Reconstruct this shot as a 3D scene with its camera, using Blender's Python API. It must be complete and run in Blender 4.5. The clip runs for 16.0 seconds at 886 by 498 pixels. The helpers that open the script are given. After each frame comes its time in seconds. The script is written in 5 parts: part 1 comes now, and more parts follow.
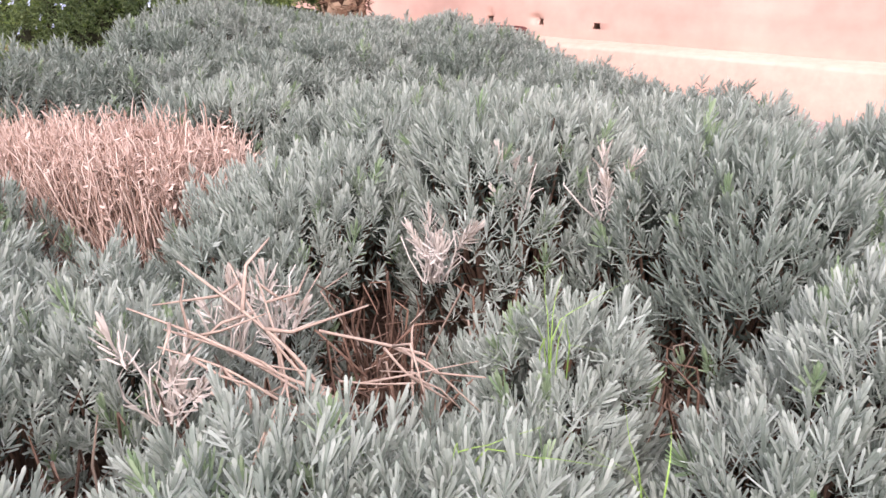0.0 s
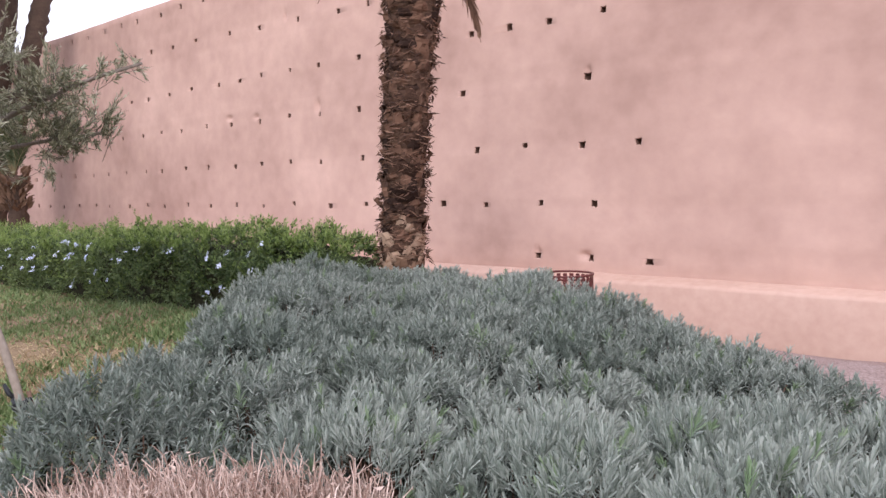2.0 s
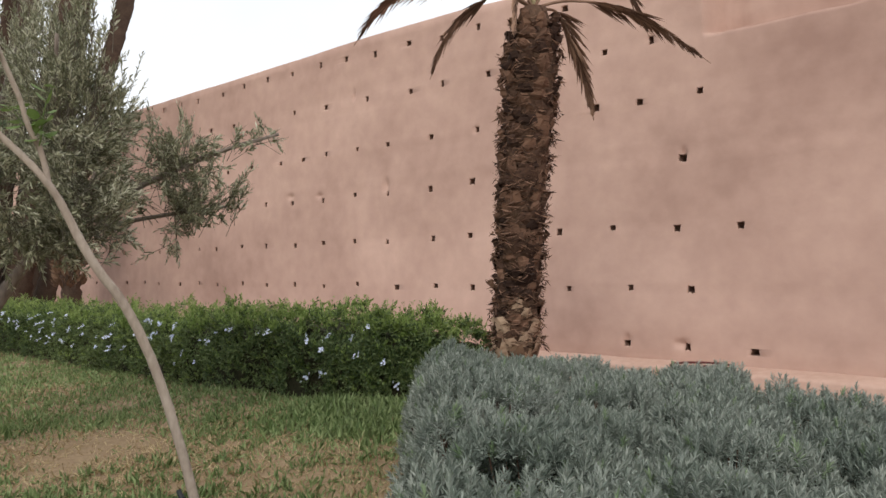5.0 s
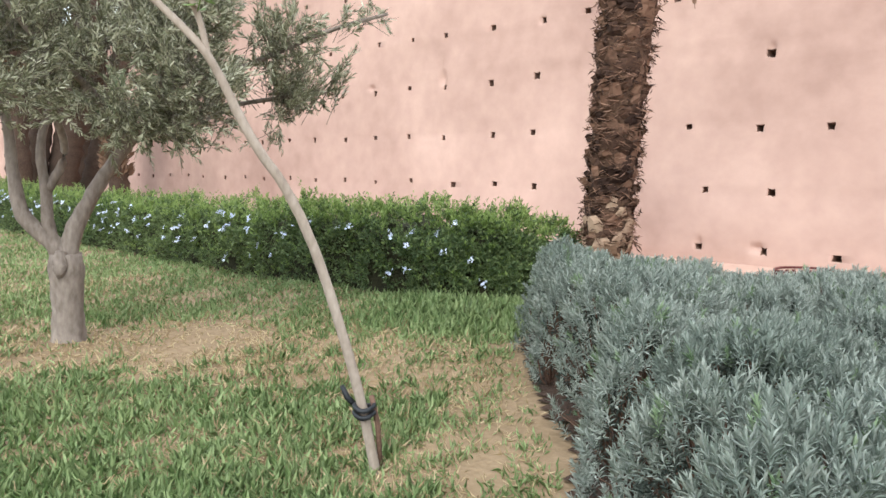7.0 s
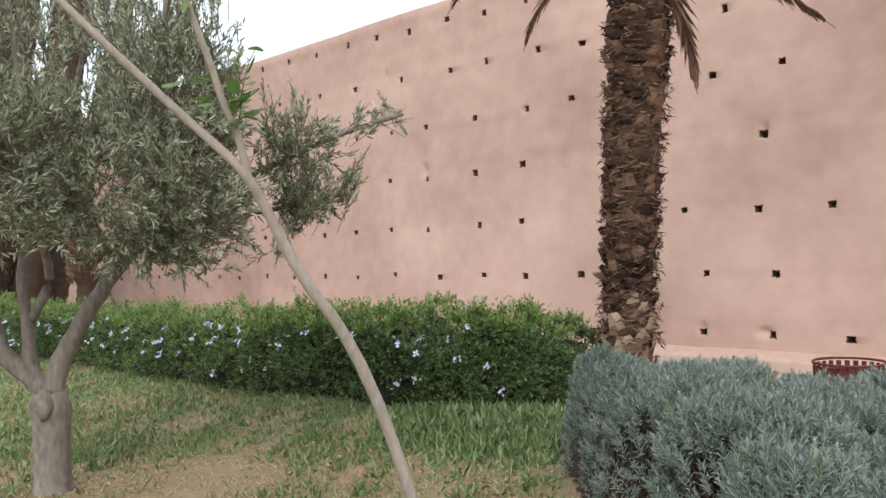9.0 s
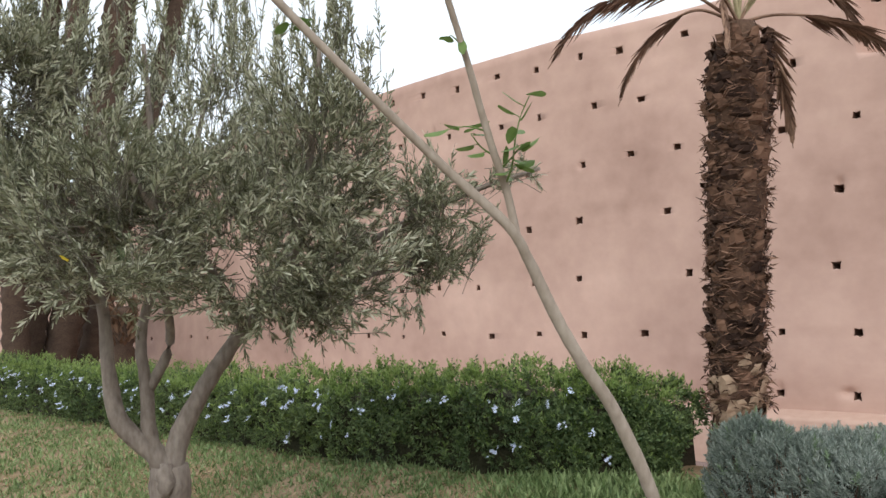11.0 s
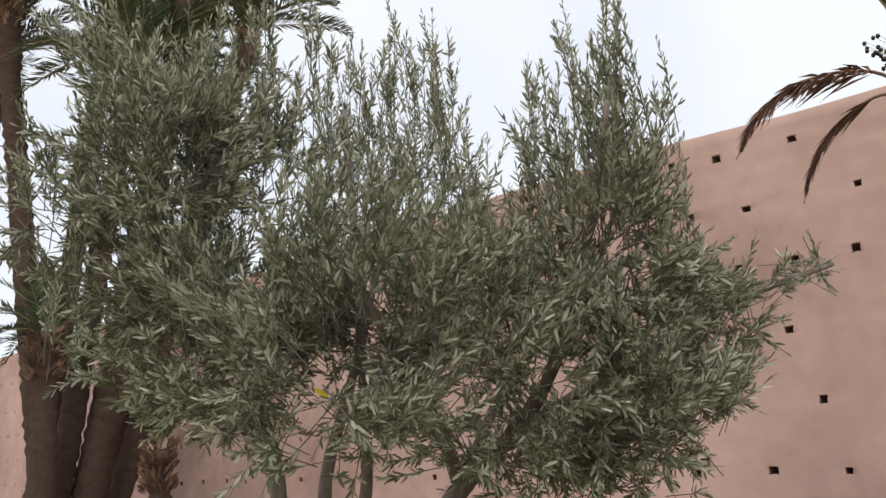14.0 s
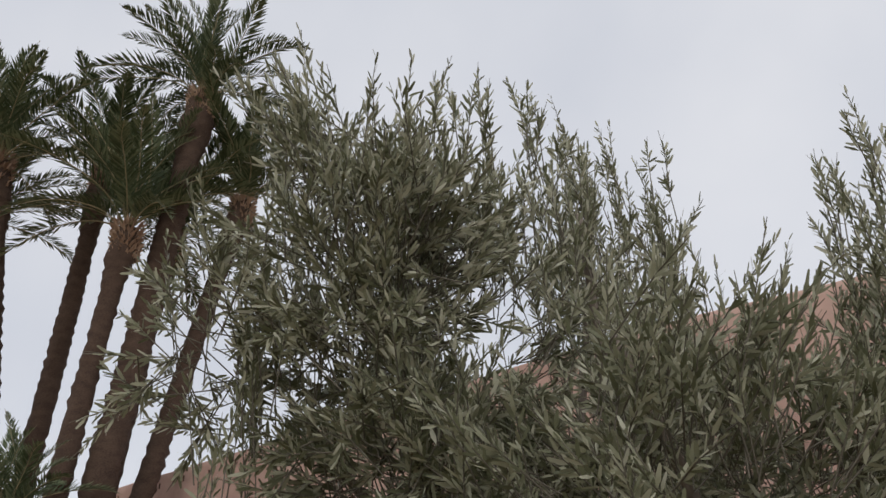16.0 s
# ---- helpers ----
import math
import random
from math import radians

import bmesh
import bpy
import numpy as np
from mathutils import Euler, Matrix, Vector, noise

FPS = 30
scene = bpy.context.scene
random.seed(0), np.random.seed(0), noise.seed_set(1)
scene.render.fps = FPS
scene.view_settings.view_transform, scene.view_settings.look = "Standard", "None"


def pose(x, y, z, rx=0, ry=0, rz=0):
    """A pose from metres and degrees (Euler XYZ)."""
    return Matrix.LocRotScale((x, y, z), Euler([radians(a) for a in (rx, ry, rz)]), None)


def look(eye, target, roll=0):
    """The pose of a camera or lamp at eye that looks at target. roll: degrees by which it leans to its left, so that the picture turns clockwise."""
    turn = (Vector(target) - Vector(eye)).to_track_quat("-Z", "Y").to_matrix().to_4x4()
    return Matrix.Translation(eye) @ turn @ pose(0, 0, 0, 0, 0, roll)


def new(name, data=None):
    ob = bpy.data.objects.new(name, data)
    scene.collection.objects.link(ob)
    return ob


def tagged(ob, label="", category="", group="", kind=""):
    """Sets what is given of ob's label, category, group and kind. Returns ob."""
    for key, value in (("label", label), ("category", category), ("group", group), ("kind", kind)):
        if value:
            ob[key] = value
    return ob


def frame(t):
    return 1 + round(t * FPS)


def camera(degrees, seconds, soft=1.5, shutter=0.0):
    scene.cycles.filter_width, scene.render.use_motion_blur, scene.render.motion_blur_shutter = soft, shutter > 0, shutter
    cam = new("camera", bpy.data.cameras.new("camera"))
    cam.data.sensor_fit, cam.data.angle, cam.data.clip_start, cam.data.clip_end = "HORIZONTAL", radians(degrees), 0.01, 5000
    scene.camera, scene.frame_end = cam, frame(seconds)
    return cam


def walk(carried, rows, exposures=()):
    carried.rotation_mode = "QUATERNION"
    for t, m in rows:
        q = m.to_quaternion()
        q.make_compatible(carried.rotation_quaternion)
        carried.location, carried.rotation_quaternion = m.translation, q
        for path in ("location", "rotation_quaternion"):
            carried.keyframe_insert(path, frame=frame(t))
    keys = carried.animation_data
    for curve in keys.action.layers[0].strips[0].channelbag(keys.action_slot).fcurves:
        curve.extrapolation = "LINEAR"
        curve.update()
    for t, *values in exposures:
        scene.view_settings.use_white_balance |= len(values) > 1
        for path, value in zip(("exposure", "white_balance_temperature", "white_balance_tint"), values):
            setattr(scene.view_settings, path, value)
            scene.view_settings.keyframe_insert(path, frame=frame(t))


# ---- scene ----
cam = camera(57.5, 16.0)
PATH = [
    (0, (-0.105, 0.071, 1.104), (-1.364, 1.471, 0.431), 0.4),
    (0.5, (-0.216, 0.19, 1.101), (-1.521, 1.567, 0.469), -0.2),
    (1, (-0.347, 0.277, 1.183), (-1.703, 1.654, 0.669), -1.4),
    (1.5, (-0.639, 0.219, 1.3), (-2.004, 1.636, 0.939), -1.5),
    (2, (-0.821, 0.187, 1.328), (-2.192, 1.635, 1.18), -1.3),
    (2.5, (-1.026, 0.229, 1.405), (-2.342, 1.732, 1.48), -1.5),
    (3, (-1.224, 0.187, 1.449), (-2.497, 1.682, 1.83), -1.4),
    (3.5, (-1.412, 0.177, 1.587), (-2.711, 1.587, 2.158), -0.9),
    (4, (-1.591, -0.078, 1.625), (-2.982, 1.293, 2.058), -0.8),
    (4.5, (-1.757, -0.108, 1.448), (-3.176, 1.283, 1.681), -1.3),
    (5, (-1.922, -0.144, 1.338), (-3.327, 1.279, 1.394), -0.4),
    (5.2, (-1.967, -0.2, 1.369), (-3.37, 1.224, 1.331), 0.9),
    (7.3, (-2.691, -0.433, 1.28), (-4.125, 0.947, 1.085), 0.8),
    (7.5, (-2.737, -0.444, 1.302), (-4.129, 0.981, 1.124), 1.2),
    (8, (-2.826, -0.473, 1.323), (-4.197, 0.977, 1.188), 1.4),
    (8.5, (-3.019, -0.448, 1.339), (-4.424, 0.972, 1.245), -0.4),
    (9, (-3.265, -0.354, 1.454), (-4.647, 1.092, 1.469), -1.8),
    (9.2, (-3.304, -0.363, 1.488), (-4.658, 1.106, 1.579), -2.5),
    (11.3, (-4.236, -0.792, 1.523), (-5.622, 0.641, 1.679), -2.0),
    (11.5, (-4.346, -0.815, 1.549), (-5.709, 0.642, 1.688), -2.2),
    (12, (-4.608, -0.805, 1.5), (-5.945, 0.679, 1.61), -2.3),
    (12.5, (-4.919, -0.797, 1.534), (-6.281, 0.656, 1.715), -2.0),
    (13, (-5.175, -0.864, 1.592), (-6.527, 0.577, 1.904), -2.4),
    (13.5, (-5.456, -0.836, 1.6), (-6.796, 0.592, 2.01), -3.5),
    (14, (-5.812, -0.755, 1.636), (-7.161, 0.643, 2.111), -3.2),
    (14.5, (-6.153, -0.761, 1.658), (-7.437, 0.668, 2.216), -4.3),
    (15, (-6.492, -0.769, 1.677), (-7.768, 0.629, 2.323), -4.0),
    (15.5, (-6.845, -0.772, 1.734), (-8.081, 0.6, 2.5), -4.3),
    (16, (-7.163, -0.853, 1.782), (-8.322, 0.517, 2.664), -3.6),
]
EXPOSURES = [(0.0, 1.85, 6600, 27), (1.5, 1.75, 6300, 25), (2.0, 1.1, 6200, 22), (2.5, 0.46, 6300, 21), (3.0, -0.25, 6500, 14), (3.5, -0.45, 6500, 10), (4.0, -0.2, 6700, 11),
             (4.5, 0.25, 6900, 11), (5.0, 0.55, 6700, 10), (7.5, 1.55, 6150, 6), (8.5, 1.5, 6150, 5), (9.0, 0.93, 6200, 5), (11.5, 0.75, 6300, 7), (12.5, 1.05, 6200, 6), (13.0, 0.68, 6300, 8), (14.0, 0.36, 6500, 10), (15.0, 0.25, 6500, 11), (15.5, 0.17, 6500, 11), (16.0, -0.1, 6500, 12)]
walk(cam, [(t, look(eye, target, roll)) for t, eye, target, roll in PATH], EXPOSURES)

# ---------------------------------------------------------------- world and sun
world = bpy.data.worlds.new("overcast_sky")
scene.world = world
world.use_nodes = True
wn, wl = world.node_tree.nodes, world.node_tree.links
wn.clear()
w_out = wn.new("ShaderNodeOutputWorld")
w_bg = wn.new("ShaderNodeBackground")
w_sky = wn.new("ShaderNodeTexSky")
w_sky.sky_type, w_sky.sun_disc = "NISHITA", False
w_sky.sun_elevation, w_sky.sun_rotation = radians(48), radians(150)
w_scale = wn.new("ShaderNodeVectorMath")
w_scale.operation = "SCALE"
w_scale.inputs["Scale"].default_value = 0.1
w_co = wn.new("ShaderNodeTexCoord")
w_noise = wn.new("ShaderNodeTexNoise")
w_noise.inputs["Scale"].default_value, w_noise.inputs["Detail"].default_value = 2.2, 4.0
w_ramp = wn.new("ShaderNodeValToRGB")
w_ramp.color_ramp.elements[0].position, w_ramp.color_ramp.elements[1].position = 0.3, 0.75
w_ramp.color_ramp.elements[0].color = (0.66, 0.70, 0.77, 1)
w_ramp.color_ramp.elements[1].color = (0.86, 0.88, 0.91, 1)
w_mix = wn.new("ShaderNodeMix")
w_mix.data_type = "RGBA"
w_mix.inputs["Factor"].default_value = 0.9
wl.new(w_sky.outputs["Color"], w_scale.inputs[0])
wl.new(w_co.outputs["Generated"], w_noise.inputs["Vector"])
wl.new(w_noise.outputs["Fac"], w_ramp.inputs["Fac"])
wl.new(w_scale.outputs["Vector"], w_mix.inputs["A"])
wl.new(w_ramp.outputs["Color"], w_mix.inputs["B"])
wl.new(w_mix.outputs["Result"], w_bg.inputs["Color"])
w_bg.inputs["Strength"].default_value = 1.0
wl.new(w_bg.outputs["Background"], w_out.inputs["Surface"])

sun = new("sun", bpy.data.lights.new("sun", "SUN"))
sun.data.energy, sun.data.angle, sun.data.color = 0.9, radians(25), (1.0, 0.96, 0.9)
sun.matrix_world = look((6, -10, 14), (-5, 5, 0))


# ---------------------------------------------------------------- materials
def surface(name, low, high, scale, rough=0.85, fine=14.0, fine_amount=0.5, bump=0.3, bump_dist=0.01,
            island=0.0, item=0.0, metal=0.0, stretch=(1, 1, 1), translucent=0.0, third=None):
    """Two colours blended by a large and a fine noise, with relief; island and item vary the value by piece."""
    m = bpy.data.materials.new(name)
    m.use_nodes = True
    n, l = m.node_tree.nodes, m.node_tree.links
    b = n["Principled BSDF"]
    b.inputs["Roughness"].default_value, b.inputs["Metallic"].default_value = rough, metal
    b.inputs["Specular IOR Level"].default_value = 0.3
    co, mp = n.new("ShaderNodeTexCoord"), n.new("ShaderNodeMapping")
    mp.inputs["Scale"].default_value = stretch
    l.new(co.outputs["Object"], mp.inputs["Vector"])
    big, small = n.new("ShaderNodeTexNoise"), n.new("ShaderNodeTexNoise")
    for t, s in ((big, scale), (small, scale * fine)):
        t.inputs["Scale"].default_value, t.inputs["Detail"].default_value = s, 6.0
        l.new(mp.outputs["Vector"], t.inputs["Vector"])
    mix = n.new("ShaderNodeMath")
    mix.operation = "MULTIPLY_ADD"
    mix.inputs[1].default_value = fine_amount
    half = n.new("ShaderNodeMath")
    half.operation = "MULTIPLY"
    half.inputs[1].default_value = 1.0 - fine_amount
    l.new(big.outputs["Fac"], half.inputs[0])
    l.new(small.outputs["Fac"], mix.inputs[0])
    l.new(half.outputs["Value"], mix.inputs[2])
    fac = mix.outputs["Value"]
    for amount, node, socket in ((island, "ShaderNodeNewGeometry", "Random Per Island"), (item, "ShaderNodeObjectInfo", "Random")):
        if amount:
            src, k = n.new(node), n.new("ShaderNodeMapRange")
            k.inputs["To Min"].default_value, k.inputs["To Max"].default_value = -amount / 2, amount / 2
            l.new(src.outputs[socket], k.inputs["Value"])
            add = n.new("ShaderNodeMath")
            l.new(fac, add.inputs[0])
            l.new(k.outputs["Result"], add.inputs[1])
            fac = add.outputs["Value"]
    ramp = n.new("ShaderNodeValToRGB")
    e = ramp.color_ramp.elements
    e[0].position, e[1].position = 0.3, 0.7
    e[0].color, e[1].color = (*low, 1), (*high, 1)
    if third:
        x = e.new(0.9)
        x.color = (*third, 1)
    l.new(fac, ramp.inputs["Fac"])
    l.new(ramp.outputs["Color"], b.inputs["Base Color"])
    if bump:
        bp = n.new("ShaderNodeBump")
        bp.inputs["Strength"].default_value, bp.inputs["Distance"].default_value = bump, bump_dist
        l.new(small.outputs["Fac"], bp.inputs["Height"])
        l.new(bp.outputs["Normal"], b.inputs["Normal"])
    if translucent:
        tr, ms = n.new("ShaderNodeBsdfTranslucent"), n.new("ShaderNodeMixShader")
        ms.inputs["Fac"].default_value = translucent
        l.new(ramp.outputs["Color"], tr.inputs["Color"])
        l.new(b.outputs["BSDF"], ms.inputs[1])
        l.new(tr.outputs["BSDF"], ms.inputs[2])
        l.new(ms.outputs["Shader"], n["Material Output"].inputs["Surface"])
    return m


M_WALL = surface("rammed_earth_render", (0.37, 0.232, 0.186), (0.63, 0.43, 0.35), 0.36, 0.95, 9, 0.25, 0.4, 0.02, third=(0.7, 0.5, 0.41))
# earth lining of the putlog holes, its colour darkened for their inner shade
M_HOLE = surface("shaded_hole_earth", (0.11, 0.062, 0.044), (0.22, 0.13, 0.095), 3, 0.95)
M_PLINTH = surface("plinth_render", (0.47, 0.305, 0.235), (0.6, 0.42, 0.34), 0.7, 0.92, 12, 0.4, 0.25, 0.01)
M_GRAVEL = surface("gravel_path", (0.2, 0.135, 0.12), (0.5, 0.38, 0.345), 2.5, 0.95, 22, 0.75, 1.0, 0.03)
M_SOIL = surface("lawn_soil", (0.19, 0.13, 0.07), (0.36, 0.255, 0.155), 0.9, 0.95, 24, 0.5, 0.8, 0.02, third=(0.46, 0.34, 0.24))
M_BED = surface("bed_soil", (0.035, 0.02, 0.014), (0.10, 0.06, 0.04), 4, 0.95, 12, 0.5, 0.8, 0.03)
M_LAV = surface("lavender_leaf", (0.2, 0.24, 0.198), (0.47, 0.505, 0.445), 1.6, 0.7, 25, 0.3, 0.15, 0.002, island=0.34, item=0.16, translucent=0.2)
M_LAVG = surface("lavender_young_leaf", (0.17, 0.25, 0.13), (0.32, 0.4, 0.25), 1.6, 0.6, 25, 0.3, 0.1, 0.002, island=0.4, translucent=0.2)
# darkened copy of the leaf colour, for the shaded gaps under the shoots
M_LAVD = surface("lavender_lower_leaf_shaded", (0.03, 0.042, 0.032), (0.085, 0.1, 0.08), 2.0, 0.7, 20, 0.3, 0.1, 0.002, island=0.4)
M_WOODY = surface("lavender_wood", (0.07, 0.04, 0.028), (0.22, 0.13, 0.09), 6, 0.9, 12, 0.5, 0.5, 0.004, island=0.4)
M_DRY = surface("dry_straw_stem", (0.36, 0.24, 0.185), (0.74, 0.57, 0.48), 3, 0.85, 14, 0.4, 0.2, 0.003, island=0.5)
M_PALE = surface("bleached_dry_shoot", (0.38, 0.32, 0.27), (0.62, 0.56, 0.5), 3, 0.85, 14, 0.4, 0.2, 0.003, island=0.4)
M_TWIG = surface("dry_branch_bark", (0.24, 0.17, 0.13), (0.46, 0.35, 0.28), 8, 0.85, 10, 0.5, 0.4, 0.003)
M_HEDGE = surface("plumbago_leaf", (0.05, 0.082, 0.03), (0.17, 0.22, 0.085), 0.8, 0.5, 30, 0.25, 0.1, 0.002, island=0.5, translucent=0.2)
M_HEDGET = surface("plumbago_young_leaf", (0.14, 0.21, 0.05), (0.29, 0.37, 0.12), 0.9, 0.5, 30, 0.25, 0.1, 0.002, island=0.5, translucent=0.25)
# near-black, paints the shade of the hedge's inside
M_CORE = surface("hedge_shade_core", (0.014, 0.017, 0.008), (0.06, 0.055, 0.028), 5, 0.95, 8, 0.5, 0.8, 0.03)
M_PETAL = surface("plumbago_petal", (0.5, 0.56, 0.8), (0.76, 0.8, 0.92), 5, 0.6, 8, 0.4, 0.0, island=0.5, translucent=0.2)
M_GRASS = surface("grass_blade", (0.13, 0.2, 0.065), (0.34, 0.42, 0.19), 0.6, 0.6, 30, 0.3, 0.0, island=0.5, translucent=0.2)
M_BLADE = surface("bright_grass_blade", (0.2, 0.36, 0.06), (0.36, 0.52, 0.14), 8, 0.5, 6, 0.4, 0.0, island=0.3, translucent=0.25)
M_STRAW = surface("dry_grass_blade", (0.31, 0.225, 0.115), (0.53, 0.42, 0.25), 0.6, 0.8, 30, 0.3, 0.0, island=0.5)
M_OLIVE = surface("olive_leaf", (0.17, 0.177, 0.1), (0.46, 0.455, 0.32), 1.2, 0.42, 25, 0.25, 0.1, 0.002, island=0.75, translucent=0.27, third=(0.62, 0.61, 0.48))
M_BARK = surface("olive_bark", (0.13, 0.1, 0.08), (0.34, 0.285, 0.24), 3.5, 0.9, 9, 0.55, 0.8, 0.012, stretch=(1, 1, 0.4))
M_OTWIG = surface("olive_twig", (0.1, 0.085, 0.06), (0.2, 0.18, 0.14), 6, 0.8, 9, 0.5, 0.2, 0.002)
M_SAP = surface("sapling_bark", (0.22, 0.17, 0.13), (0.43, 0.36, 0.295), 5, 0.8, 9, 0.5, 0.4, 0.004, stretch=(1, 1, 0.5))
M_FIG = surface("broad_green_leaf", (0.09, 0.15, 0.035), (0.2, 0.29, 0.085), 8, 0.5, 6, 0.4, 0.1, 0.002, island=0.3, translucent=0.3)
M_YELLOW = surface("yellowed_leaf", (0.6, 0.45, 0.03), (0.75, 0.6, 0.08), 8, 0.5, 6, 0.4, 0.0, translucent=0.3)
M_STRAP = surface("black_rubber_strap", (0.012, 0.013, 0.015), (0.03, 0.032, 0.035), 20, 0.5, 5, 0.4, 0.2, 0.002)
M_PALMTR = surface("palm_trunk_fibre", (0.05, 0.026, 0.016), (0.14, 0.08, 0.05), 5, 0.95, 8, 0.6, 0.9, 0.02, stretch=(1, 1, 0.5))
M_BOOT = surface("palm_leaf_base", (0.034, 0.017, 0.011), (0.18, 0.098, 0.062), 4, 0.9, 8, 0.4, 0.6, 0.01, item=0.6)
M_BOOTL = surface("cut_palm_leaf_base", (0.2, 0.12, 0.075), (0.46, 0.32, 0.22), 4, 0.9, 8, 0.4, 0.5, 0.01, item=0.6)
M_FIBRE = surface("palm_fibre", (0.04, 0.02, 0.013), (0.24, 0.135, 0.088), 4, 0.95, 8, 0.4, 0.0, island=0.6)
M_FROND = surface("palm_leaflet", (0.06, 0.085, 0.038), (0.2, 0.23, 0.125), 1.5, 0.5, 12, 0.3, 0.0, island=0.5, translucent=0.12)
M_FRONDD = surface("dry_palm_leaflet", (0.14, 0.078, 0.052), (0.38, 0.235, 0.16), 1.5, 0.7, 12, 0.3, 0.0, island=0.5, translucent=0.1)
M_RACHIS = surface("palm_midrib", (0.2, 0.17, 0.08), (0.4, 0.34, 0.2), 4, 0.6, 8, 0.4, 0.2, 0.004)
M_TALLTR = surface("tall_palm_bark", (0.045, 0.027, 0.019), (0.13, 0.085, 0.06), 3, 0.95, 9, 0.55, 0.9, 0.03, stretch=(1, 1, 1.8))
M_DATE = surface("ripe_date", (0.015, 0.01, 0.012), (0.05, 0.03, 0.03), 20, 0.4, 4, 0.4, 0.0)
M_RED = surface("red_brown_painted_steel", (0.075, 0.02, 0.017), (0.15, 0.038, 0.032), 6, 0.5, 10, 0.5, 0.2, 0.003, item=0.2)
M_WHITE = surface("white_paper", (0.7, 0.7, 0.68), (0.85, 0.85, 0.83), 12, 0.8, 5, 0.4, 0.1, 0.003)

# ---------------------------------------------------------------- mesh tools
rng = np.random.default_rng(7)


def link(name, me, material, parent=None, label="", smooth=False):
    for mm in (material if isinstance(material, (list, tuple)) else [material]):
        me.materials.append(mm)
    if smooth:
        me.polygons.foreach_set("use_smooth", np.ones(len(me.polygons), dtype=bool))
    ob = new(name, me)
    if parent is not None:
        ob.parent = parent
    if label:
        tagged(ob, label)
    return ob


def np_mesh(name, verts, faces, slots=None):
    """A mesh from arrays: faces is a list of (m, k) index arrays; slots a material index for each face."""
    me = bpy.data.meshes.new(name)
    verts = np.asarray(verts, dtype=np.float32)
    me.vertices.add(len(verts))
    me.vertices.foreach_set("co", verts.ravel())
    loops = np.concatenate([f.ravel() for f in faces]).astype(np.int32)
    totals = np.concatenate([np.full(len(f), f.shape[1]) for f in faces]).astype(np.int32)
    starts = np.concatenate(([0], np.cumsum(totals)[:-1])).astype(np.int32)
    me.loops.add(len(loops))
    me.loops.foreach_set("vertex_index", loops)
    me.polygons.add(len(totals))
    me.polygons.foreach_set("loop_start", starts)
    me.polygons.foreach_set("loop_total", totals)
    if slots is not None:
        me.polygons.foreach_set("material_index", np.asarray(slots, dtype=np.int32))
    me.update(calc_edges=True)
    me.validate()
    return me


def bm_mesh(name, bm):
    me = bpy.data.meshes.new(name)
    bm.to_mesh(me)
    bm.free()
    return me


def part(name, bm, material, parent, label="", smooth=False):
    return link(name, bm_mesh(name, bm), material, parent, label, smooth)


def thing(name, at, label, category, group="", kind=""):
    ob = new(name)
    ob.location = at
    return tagged(ob, label, category, group, kind)


def unit(v):
    return v / np.maximum(np.linalg.norm(v, axis=-1, keepdims=True), 1e-9)


def side_of(d):
    r = rng.normal(size=d.shape)
    return unit(np.cross(d, r))


def leaves(p, d, length, width, bend=0.15, blunt=0.75, side=None):
    """Leaves of six corners each, bent along their length. p, d: base and direction; returns corners and faces."""
    n = len(p)
    s = side_of(d) if side is None else side
    nn = np.cross(d, s)
    length, width = np.broadcast_to(length, n)[:, None], np.broadcast_to(width, n)[:, None]
    bend = np.broadcast_to(bend, n)[:, None]

    def at(u, w):
        return p + d * length * u + nn * length * bend * u * u + s * width * w
    v = np.stack([at(0, 0), at(.38, -.5), at(.38, .5), at(.9, -.5 * blunt), at(.9, .5 * blunt), at(1, 0)], 1).reshape(-1, 3)
    i = (np.arange(n) * 6)[:, None]
    tri = np.concatenate([i + [0, 2, 1], i + [3, 4, 5]])
    return v, [tri, i + [1, 2, 4, 3]]


def diamonds(p, d, length, width, bend=0.1, side=None):
    """Leaves of four corners, folded on the midrib: cheaper, for what stays farther off."""
    n = len(p)
    s = side_of(d) if side is None else side
    nn = np.cross(d, s)
    length, width = np.broadcast_to(length, n)[:, None], np.broadcast_to(width, n)[:, None]
    m = p + d * length * .45 + nn * length * bend
    v = np.stack([p, m + s * width * .5, p + d * length, m - s * width * .5], 1).reshape(-1, 3)
    i = (np.arange(n) * 4)[:, None]
    return v, [np.concatenate([i + [0, 1, 2], i + [0, 2, 3]])]


def join(parts):
    """Joins (verts, faces, slot) batches into one."""
    vs, fs, sl, o = [], [], [], 0
    for v, f, k in parts:
        vs.append(v)
        for a in f:
            fs.append(a + o)
            sl.append(np.full(len(a), k))
        o += len(v)
    return np.concatenate(vs), fs, np.concatenate(sl)


